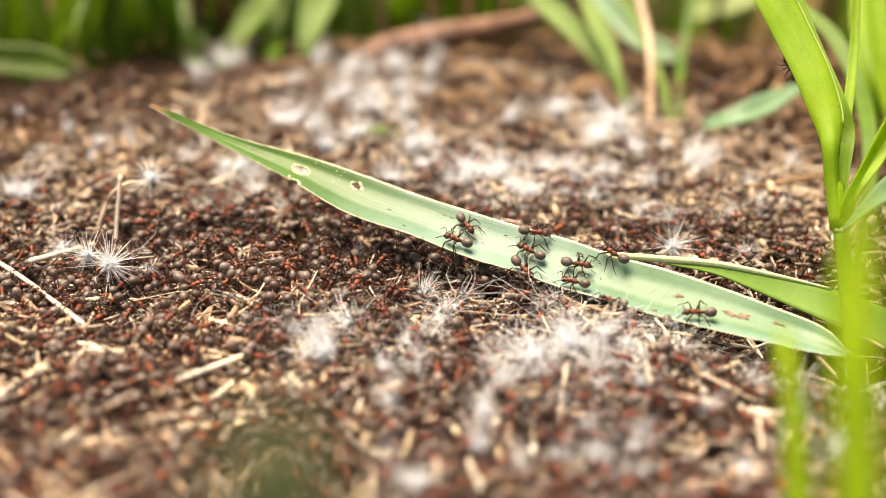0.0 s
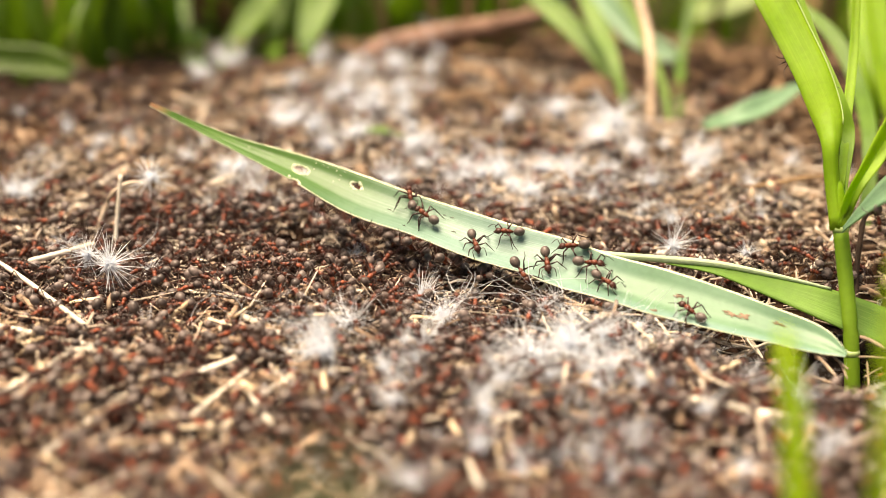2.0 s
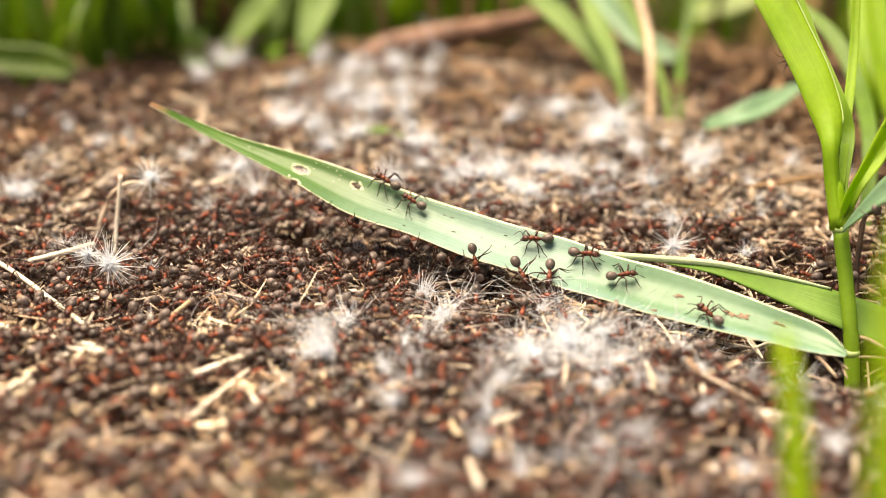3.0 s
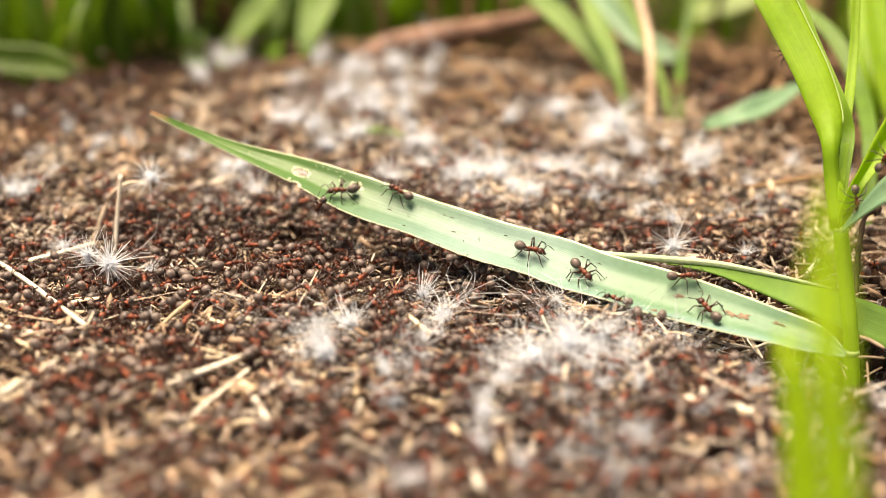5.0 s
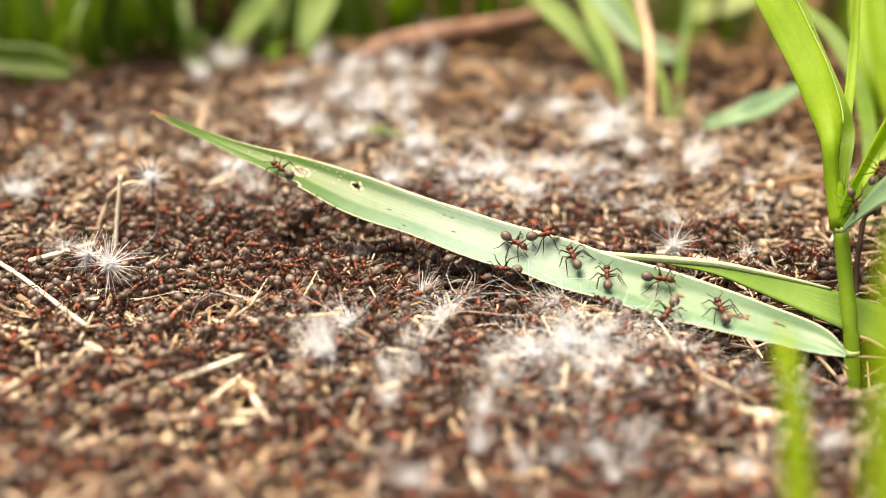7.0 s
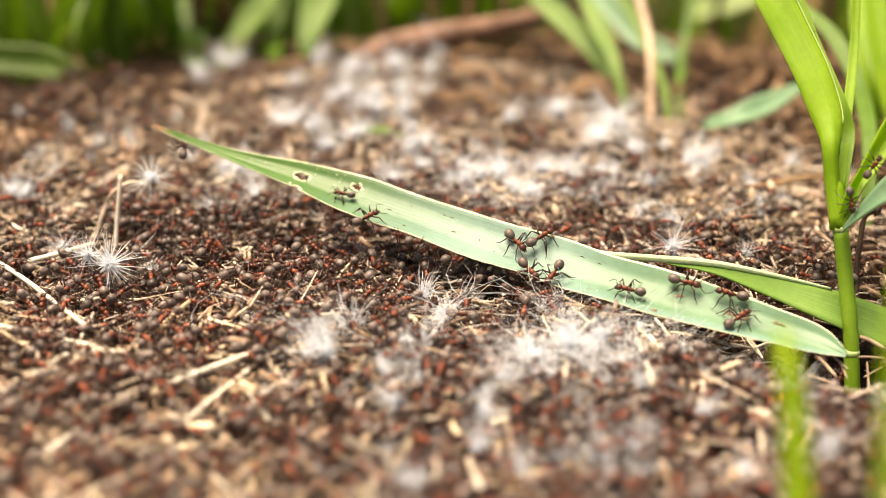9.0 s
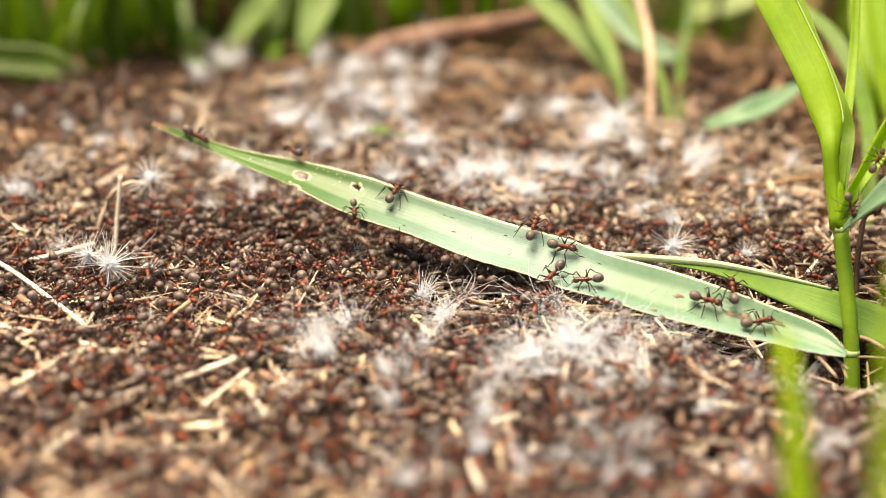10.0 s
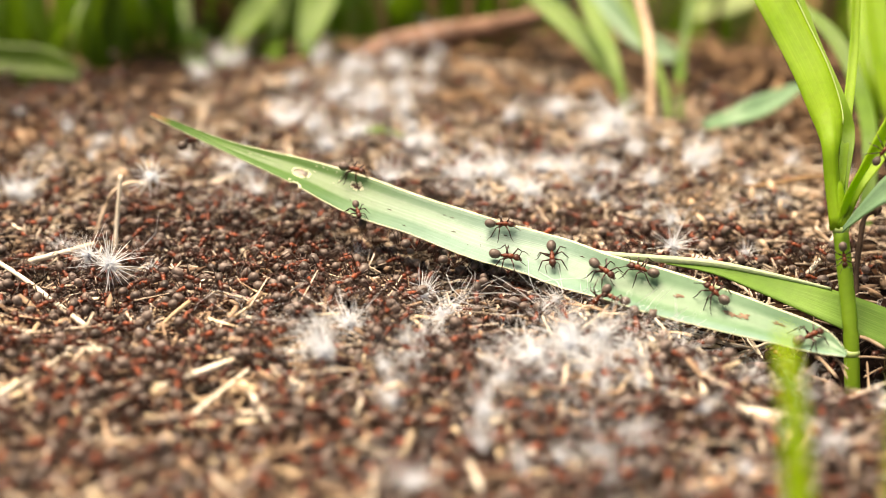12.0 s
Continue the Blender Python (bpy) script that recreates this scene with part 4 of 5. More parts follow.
        for f in (-0.5, -0.17, 0.17, 0.5):
            q = np.array((x, y, 0)) + d * long * f + s * rng.gauss(0, 0.0015)
            pts.append((q[0], q[1], height(q[0], q[1]) + rng.uniform(0.0005, 0.006)))
        ribbon(bm, pts, [0.0004, rng.uniform(0.0006, 0.0016), rng.uniform(0.0006, 0.0016), 0.0003], s + (0, 0, rng.gauss(0, 0.5)), n=6, cols=2)
    tagged(part("dead_leaves", bm, M_DEBRIS, None, "brown dead grass leaves lying round the mound"), category="plant litter", kind="stuff")
    for name, mat, count, label in (("leaf_litter", M_LITTER, 5900, "brown and tan crumbs and leaf flakes on the mound"), ("pale_flakes", M_FLAKE, 820, "pale papery flakes strewn over the mound")):
        verts, faces = [], []
        made = 0
        while made < count:
            x, y = rng.uniform(-0.13, 0.13), rng.uniform(-0.125, 0.17)
            if mat == M_FLAKE and made < 150:
                x, y = rng.uniform(0.02, 0.085), rng.uniform(-0.005, 0.07)
            if not on_mound(x * (0.66 if mat == M_LITTER else 1), y) or burrow_near(x, y, 0.0085) or (made >= 150 and mat == M_FLAKE and (-0.045 < y < 0.012 or y > 0.1) and rng.random() < 0.85):
                continue
            if mat == M_FLAKE and x > 0 and y > 0.088:
                continue
            made += 1
            size = rng.uniform(0.0005, 0.0022)
            turn = Euler((rng.gauss(0, 0.5), rng.gauss(0, 0.5), rng.uniform(0, 6.283))).to_matrix()
            c = Vector((x, y, height(x, y) + rng.uniform(0.0001, 0.0030) + (0.001 if mat == M_FLAKE else 0)))
            k = len(verts)
            ring = [Vector((math.cos(b) * size * rng.uniform(0.7, 1.3), math.sin(b) * size * 0.4 * rng.uniform(0.7, 1.2), 0)) for b in (0, 1.05, 2.1, 3.14, 4.2, 5.2)]
            verts += [tuple(c + turn @ p) for p in ring] + [tuple(c + turn @ Vector((0, 0, size * 0.3))), tuple(c + turn @ Vector((0, 0, -size * 0.25)))]
            for b in range(6):
                faces += [(k + b, k + (b + 1) % 6, k + 6), (k + (b + 1) % 6, k + b, k + 7)]
        quick_mesh(name, verts, faces, mat, label, "plant litter")


build_litter()


# ---- seed fluff ----
def build_fluff(seed, spread, count, shape="star"):
    """One seed with its silky parachute: a star, an upright brush or a torn clump."""
    rng = random.Random(seed)
    tuft = tagged(new("seed_fluff"), "white silky seed fluff caught on the ant mound", "seed", "seed fluffs on the mound")
    bm = bmesh.new()
    for i in range(count):
        core = i > count * (0.62 if shape == "star" else 0.55)
        a, e = rng.uniform(0, 6.283), rng.uniform(*spread)
        d = np.array((math.cos(a) * math.cos(e), math.sin(a) * math.cos(e), math.sin(e)))
        long = rng.uniform(0.0006, 0.0022) if core else rng.uniform(0.0034, 0.0064) if shape == "star" else rng.uniform(0.0024, 0.0070)
        curl = 0.07 if shape == "star" else 0.14 if shape == "brush" else 0.32
        bend = np.array((rng.gauss(0, 1), rng.gauss(0, 1), rng.gauss(0, 1) - 0.4)) * long * curl
        start = np.array((rng.gauss(0, 1), rng.gauss(0, 1), rng.gauss(0, 0.5))) * (0.0011 if shape == "clump" else 0.0002)
        pts = [start + d * 0.0001, start + d * long * 0.5 + bend * 0.4, start + d * long + bend * 1.3]
        wide = unit(np.cross(d, (rng.gauss(0, 1), rng.gauss(0, 1), rng.gauss(0, 1)))) * (0.00016 if core else 0.000075)
        rows = [(bm.verts.new(p - wide * f), bm.verts.new(p + wide * f)) for p, f in zip(pts, (1.0, 0.85, 0.4))]
        for p, q in zip(rows, rows[1:]):
            bm.faces.new((p[0], p[1], q[1], q[0]))
    for i in range(110):
        d = unit(np.array((rng.gauss(0, 1), rng.gauss(0, 1), rng.gauss(0, 0.8) + 0.3)))
        wide = unit(np.cross(d, (rng.gauss(0, 1), rng.gauss(0, 1), rng.gauss(0, 1)))) * 0.00017
        p, q = d * 0.0001, d * rng.uniform(0.0005, 0.0020)
        bm.faces.new([bm.verts.new(v) for v in (p - wide, p + wide, q + wide * 0.4, q - wide * 0.4)])
    part("bristles", bm, M_FLUFF, tuft)
    bm = bmesh.new()
    ellipsoid(bm, (0, 0, -0.0011), (0.0004, 0.0004, 0.0012), u=8, v=6)
    part("seed", bm, M_SEED, tuft, "small brown seed")
    return tuft


def build_all_fluff():
    kinds = [build_fluff(3, (-1.2, 1.4), 120), build_fluff(2, (-0.4, 1.2), 120, "clump"), build_fluff(1, (0.5, 1.5), 120, "brush")]
    sharp = [
        (-0.0550, -0.0247, 1.03),
        (0.0002, -0.0407, 0.84),
        (-0.0036, -0.0295, 0.76),
        (-0.0600, -0.0176, 0.87),
        (0.0133, 0.0226, 0.78),
        (0.0040, 0.0262, 0.78),
        (0.0400, -0.0096, 0.95),
        (0.0530, -0.0094, 0.58),
        (0.0154, -0.0356, 0.55),
        (0.0301, -0.0425, 0.52),
        (0.0183, -0.0319, 0.50),
        (-0.0389, 0.0226, 0.65),
        (-0.0435, 0.0123, 0.75),
        (0.0715, -0.0270, 0.65),
        (-0.0152, -0.0094, 0.52),
        (-0.0668, -0.0065, 0.70),
        (0.0200, -0.0391, 0.50),
        (-0.0503, -0.0164, 0.57),
        (-0.0829, 0.0208, 0.90),
        (0.0422, 0.0057, 0.73),
        (0.0074, 0.0280, 0.79),
    ]
    soft = [
        (0.0190, -0.0522, 1.30),
        (0.0132, -0.0583, 1.15),
        (-0.0169, -0.0563, 1.07),
        (-0.0139, -0.0425, 0.62),
        (-0.0041, -0.0553, 0.68),
        (-0.0458, -0.0402, 0.62),
        (0.0380, 0.0648, 1.65),
        (-0.0806, 0.0226, 0.90),
        (-0.0006, 0.1422, 1.42),
        (-0.0156, 0.0840, 1.08),
        (-0.0069, -0.0832, 0.43),
        (0.0150, -0.0848, 0.51),
        (0.0052, -0.0660, 0.56),
        (-0.0085, -0.0603, 0.57),
        (0.0282, -0.0660, 0.65),
        (0.0267, -0.0783, 0.53),
        (-0.0228, -0.0458, 0.61),
        (-0.0221, -0.0660, 0.56),
        (0.0234, -0.0501, 1.00),
        (0.0236, -0.0563, 0.68),
        (0.0175, -0.0436, 0.50),
        (-0.0181, -0.0501, 0.70),
        (0.0124, -0.0497, 0.90),
        (0.0184, -0.0489, 0.60),
        (0.0247, -0.0471, 0.50),
        (0.0096, -0.0563, 0.58),
        (-0.0332, 0.1343, 1.05),
        (-0.0238, 0.1254, 1.20),
        (-0.0123, 0.1292, 1.21),
        (-0.0035, 0.1217, 1.02),
        (-0.0370, 0.1110, 0.82),
        (-0.0545, 0.0525, 0.64),
        (-0.0834, 0.0685, 0.66),
        (-0.0873, 0.0551, 0.57),
        (-0.0740, 0.0594, 0.65),
        (0.0018, 0.0280, 0.66),
        (0.0061, 0.0201, 0.77),
        (0.0115, 0.0347, 0.80),
        (0.0150, 0.0133, 0.56),
        (0.0215, 0.0394, 0.82),
        (0.0339, 0.0603, 1.16),
        (0.0250, 0.0251, 0.59),
        (0.0533, 0.0434, 0.76),
        (0.0412, 0.0310, 0.80),
        (0.0539, 0.0133, 0.50),
        (0.0592, 0.0099, 0.62),
        (0.0655, 0.0201, 0.51),
        (0.0341, 0.0173, 0.57),
        (-0.0097, 0.0394, 0.54),
        (-0.0380, 0.0394, 0.61),
        (0.0189, -0.0539, 1.15),
        (0.0132, -0.0579, 0.95),
        (0.0250, -0.0587, 0.85),
        (0.0324, -0.0649, 0.62),
        (0.0169, -0.0688, 0.60),
        (0.0280, -0.0489, 0.75),
        (0.0052, -0.0664, 0.50),
        (-0.0075, -0.0649, 0.60),
        (-0.0034, -0.0587, 0.50),
        (0.0266, -0.0808, 0.60),
        (0.0001, -0.0940, 0.50),
        (0.0152, -0.0848, 0.60),
        (0.0098, -0.0900, 0.70),
        (0.0066, -0.0510, 0.50),
        (0.0376, -0.0571, 0.55),
        (-0.0170, -0.0579, 1.05),
        (-0.0068, -0.0832, 0.60),
        (0.0219, -0.0660, 0.60),
        (0.0294, -0.0563, 0.60),
    ]
    rng = random.Random(21)
    rows = sharp + soft
    for i in range(40):
        y = 0.018 + 0.085 * rng.random() ** 0.9
        rows.append((rng.uniform(-0.045 if y < 0.05 else -0.04, 0.058 if y < 0.08 else 0.0), y, rng.uniform(0.5, 1.2)))
    for i in range(27):
        rows.append((rng.uniform(-0.01, 0.050), rng.uniform(0.014, 0.060), rng.uniform(0.45, 1.05)))
    for i in range(14):
        rows.append((rng.uniform(-0.052, -0.004), rng.uniform(0.008, 0.036), rng.uniform(0.32, 0.6)))
    for i in range(8):
        y = rng.uniform(0.02, 0.10)
        rows.append((rng.uniform(0.05, 0.085), y, rng.uniform(0.4, 0.8)))
    for i in range(66):
        rows.append((rng.gauss(0.02, 0.024), rng.uniform(-0.098, -0.040), rng.uniform(0.35, 0.95)))
    for i in range(6):
        rows.append((rng.uniform(-0.072, 0.005), rng.uniform(0.115, 0.155), rng.uniform(0.7, 1.3)))
    for i in range(8):
        rows.append((rng.uniform(-0.1, -0.05), rng.uniform(0.03, 0.12), rng.uniform(0.3, 0.6)))
    for i, (x, y, s) in enumerate(rows):
        m = pose(x, y, height(x, y) + (0.0070 if i in (0, 3) else 0.0050 if i < len(sharp) else 0.0038) * s, rng.uniform(-50, 50), rng.uniform(-50, 50), rng.uniform(0, 360))
        if i < 3:
            ob = kinds[i]
            ob.matrix_basis = m
        else:
            ob = copy_thing(kinds[i % 3 if i >= len(sharp) or i % 4 == 0 else 0], m)
        ob.scale = (s, s, s)


build_all_fluff()


def build_hanging_fluff():
    """A bent dry stalk that leans up beside the upright straw, and the fluff caught on its end."""
    bm = bmesh.new()
    foot = (-0.0640, 0.0010)
    tube(bm, spline([(*foot, height(*foot)), (-0.0606, 0.0030, 0.0085), (-0.0570, 0.0040, 0.0112), (-0.0532, 0.0040, 0.0114)], 12), [0.00042] * 9 + [0.00034, 0.00026, 0.00018, 0.0001], 7)
    tagged(part("bent_stalk", bm, M_STRAW, None, "thin bent dry stalk rising from the ant mound"), category="stalk")
    for seed, at, s, tilt in ((31, (-0.0526, 0.0040, 0.0120), 0.86, -35),):
        ob = build_fluff(seed, (-0.7, 1.3), 170)
        ob["label"] = "white silky seed fluff caught on a bent dry stalk"
        ob.matrix_basis = pose(*at, tilt, 20, 40)
        ob.scale = (s, s, s)


build_hanging_fluff()


def build_silk_threads():
    """Loose silky hairs past counting, matted where the fluff has gathered."""
    rng = random.Random(41)
    verts, faces = [], []
    for cx, cy, sx, sy, count in ((0.0010, -0.0330, 0.0035, 0.0030, 45), (0.0165, -0.0345, 0.0050, 0.0030, 40), (0.0215, -0.0480, 0.0070, 0.0040, 30),
                                  (0.0300, -0.0470, 0.0070, 0.0050, 26), (-0.0185, -0.0500, 0.0020, 0.0030, 30), (0.0390, -0.0430, 0.0050, 0.0040, 25),
                                  (-0.0300, -0.0400, 0.0040, 0.0040, 15), (-0.0590, -0.0110, 0.0050, 0.0030, 20), (0.0420, 0.0060, 0.0040, 0.0050, 25),
                                  (0.0080, -0.0640, 0.0150, 0.0100, 40), (0.0100, 0.0280, 0.0150, 0.0100, 40), (-0.0360, 0.0120, 0.0050, 0.0060, 20)):
        for i in range(count):
            x, y = rng.gauss(cx, sx), rng.gauss(cy, sy)
            z = height(x, y) + 0.0018 + abs(rng.gauss(0, 0.0016))
            a, lift, long = rng.uniform(0, 6.283), rng.uniform(-0.15, 0.7), rng.uniform(0.004, 0.011)
            d = np.array((math.cos(a) * math.cos(lift), math.sin(a) * math.cos(lift), math.sin(lift)))
            bend = np.array((rng.gauss(0, 1), rng.gauss(0, 1), rng.gauss(0, 0.5))) * long * 0.16
            wide = unit(np.cross(d, (rng.gauss(0, 1), rng.gauss(0, 1), rng.gauss(0, 1)))) * rng.uniform(0.00004, 0.00007)
            k = len(verts)
            for f in (0, 0.33, 0.67, 1):
                p = np.array((x, y, z)) + d * long * f + bend * (4 * f * (1 - f))
                verts += [tuple(p - wide * (1 - 0.5 * f)), tuple(p + wide * (1 - 0.5 * f))]
            faces += [(k + j, k + j + 1, k + j + 3, k + j + 2) for j in (0, 2, 4)]
    quick_mesh("silk_threads", verts, faces, M_FLUFF, "loose white silky hairs matted on the mound", "seed fluff")


build_silk_threads()


# ---- ants ----
MM = 0.001
LEGS = (("front", 0.75, (0.75, 1.35, 0.75), (1.25, 2.15, -0.75), (1.75, 2.55, -1.38)),
        ("middle", 0.20, (0.05, 1.45, 0.85), (-0.10, 2.45, -0.85), (-0.25, 3.10, -1.38)),
        ("hind", -0.30, (-1.00, 1.45, 1.05), (-1.95, 2.30, -0.70), (-2.75, 2.75, -1.38)))


def leg_points(leg, side):
    x0, pts = leg[1], leg[2:]
    return Vector((x0, 0.28 * side, 1.38)) * MM, [Vector((0, 0, 0))] + [Vector((p[0], p[1] * side, p[2])) * MM for p in pts]


def ant_pieces(fine=True):
    """The meshes of one ant, facing x, its feet on z = 0: name, bmesh, material, place."""
    k = (lambda n: n) if fine else (lambda n: max(4, round(n * 0.62)))
    out = []
    bm = bmesh.new()
    ellipsoid(bm, Vector((-2.20, 0, 1.48)) * MM, (1.10 * MM, 0.87 * MM, 0.85 * MM), tilt=-8, taper=0.10, u=k(14), v=k(10), ridge=0.012)
    out.append(("abdomen", bm, M_GASTER, Vector()))
    bm = bmesh.new()
    ellipsoid(bm, Vector((0.62, 0, 1.68)) * MM, (0.66 * MM, 0.50 * MM, 0.50 * MM), tilt=-5, u=k(10), v=k(8))
    ellipsoid(bm, Vector((-0.25, 0, 1.50)) * MM, (0.70 * MM, 0.43 * MM, 0.46 * MM), tilt=8, u=k(10), v=k(8))
    ellipsoid(bm, Vector((-0.98, 0, 1.42)) * MM, (0.16 * MM, 0.24 * MM, 0.40 * MM), u=k(8), v=k(6))
    out.append(("thorax", bm, M_THORAX, Vector()))
    bm = bmesh.new()
    ellipsoid(bm, Vector((1.78, 0, 1.62)) * MM, (0.72 * MM, 0.64 * MM, 0.48 * MM), tilt=-22, taper=0.22, u=k(12), v=k(8))
    for s in (-1, 1):
        ellipsoid(bm, Vector((2.45, 0.16 * s, 1.28)) * MM, (0.26 * MM, 0.12 * MM, 0.10 * MM), tilt=-25, u=k(6), v=k(5))
        ellipsoid(bm, Vector((1.72, 0.50 * s, 1.82)) * MM, (0.17 * MM, 0.10 * MM, 0.15 * MM), u=k(6), v=k(5))
    out.append(("head", bm, M_HEAD, Vector()))
    for s in (-1, 1):
        bm = bmesh.new()
        pts = [Vector(p) * MM for p in ((0, 0, 0), (0.32, 0.75 * s, 0.5), (0.62, 0.98 * s, 0.45), (1.15, 1.02 * s, 0.05), (1.65, 0.95 * s, -0.45))]
        tube(bm, pts, [0.075 * MM, 0.065 * MM, 0.06 * MM, 0.07 * MM, 0.05 * MM], 5 if fine else 3)
        out.append(("antenna", bm, M_LEG, Vector((2.05, 0.2 * s, 1.78)) * MM))
    for leg in LEGS:
        for s in (-1, 1):
            bm = bmesh.new()
            hip, pts = leg_points(leg, s)
            a, b, c, d = pts
            tube(bm, [a, a.lerp(b, 0.4), b, b.lerp(c, 0.15), c, c.lerp(d, 0.5), d], [r * MM for r in (0.13, 0.17, 0.10, 0.12, 0.08, 0.055, 0.04)], 5 if fine else 3)
            out.append((leg[0] + "_leg", bm, M_LEG, hip))
    return out


def build_ant():
    ant = tagged(new("ant"), "red-brown ant with dark grey abdomen on the mound", "ant", "ants of the colony")
    made = {}
    for name, bm, mat, place in ant_pieces():
        ob = part(name, bm, mat, made.get("head") if name == "antenna" else ant)
        ob.location = place
        made[name] = ob
    return ant


ANT = build_ant()


def crowd_weight(x, y):
    """How thick the ants lie: thickest in the trail before and under the leaf."""
    w = 0.5 + 0.35 * (1 - smooth(-0.06, -0.02, y)) + 0.9 * math.exp(-(((x + 0.022) / 0.05) ** 2 + ((y + 0.012) / 0.03) ** 2))
    w += 0.55 * math.exp(-(((x + 0.03) / 0.06) ** 2 + ((y + 0.045) / 0.025) ** 2))
    w += 0.5 * math.exp(-(((x - 0.02) / 0.04) ** 2 + ((y + 0.07) / 0.03) ** 2))
    w += 1.0 * math.exp(-(((x - 0.030) / 0.016) ** 2 + ((y - 0.001) / 0.010) ** 2))
    w *= 1 - 0.6 * smooth(0.03, 0.05, x) * smooth(-0.012, 0.004, y)
    return w * (1 - 0.72 * smooth(0.012, 0.05, y)) * (1 - smooth(0.10, 0.15, y)) * (1 - 0.7 * smooth(0.05, 0.075, x))


def crowd_places():
    rng = random.Random(8)
    near, rest = [], []
    while len(rest) < 3500 or len(near) < 250:
        x, y = rng.uniform(-0.12, 0.09), rng.uniform(-0.115, 0.15)
        if rng.random() > crowd_weight(x, y) or burrow_near(x, y, 0.007) or under_leaf(x, y):
            continue
        row = (x, y, rng.uniform(0.0, 0.0034), rng.uniform(0, 360), rng.gauss(0, 20), rng.gauss(0, 22), rng.uniform(0.74, 1.02))
        if -0.035 < y < 0.022 and -0.085 < x < 0.06 and len(near) < 250 and rng.random() < 0.55:
            near.append(row)
        elif len(rest) < 3500:
            rest.append(row)
    return near, rest


NEAR, REST = crowd_places()


def build_crowd():
    """All the ants past the nearest few hundred, each a full small ant."""
    mats = (M_GASTER, M_THORAX, M_HEAD, M_LEG)
    verts, faces, index = [], [], []
    for name, bm, mat, place in ant_pieces(False):
        k = len(verts)
        bm.verts.index_update()
        verts += [tuple(v.co + place) for v in bm.verts]
        for f in bm.faces:
            faces.append(tuple(k + v.index for v in f.verts))
            index.append(mats.index(mat))
        bm.free()
    base = np.array(verts)
    crowds = []
    for part_of in range(18):
        rows = REST[part_of::18]
        all_v, all_f = [], []
        for x, y, dz, yaw, rx, ry, s in rows:
            m = np.array(pose(x, y, height(x, y) + dz, rx, ry, yaw))
            k = len(base) * len(all_v)
            all_v.append(base * s @ m[:3, :3].T + m[:3, 3])
            all_f += [tuple(k + i for i in f) for f in faces]
        crowds.append(quick_mesh("ant_crowd", np.concatenate(all_v).tolist(), all_f, mats, "dense crowd of red-brown and dark grey ants on the mound", "ants", index * len(rows)))
    return crowds


CROWDS = build_crowd()


def build_near_ants():
    ants = []
    for x, y, dz, yaw, rx, ry, s in NEAR:
        ob = copy_thing(ANT, pose(x, y, height(x, y) + dz, rx, ry, yaw))
        ob.scale = (s, s, s)
        ants.append(ob)
    return ants


NEAR_ANTS = build_near_ants()

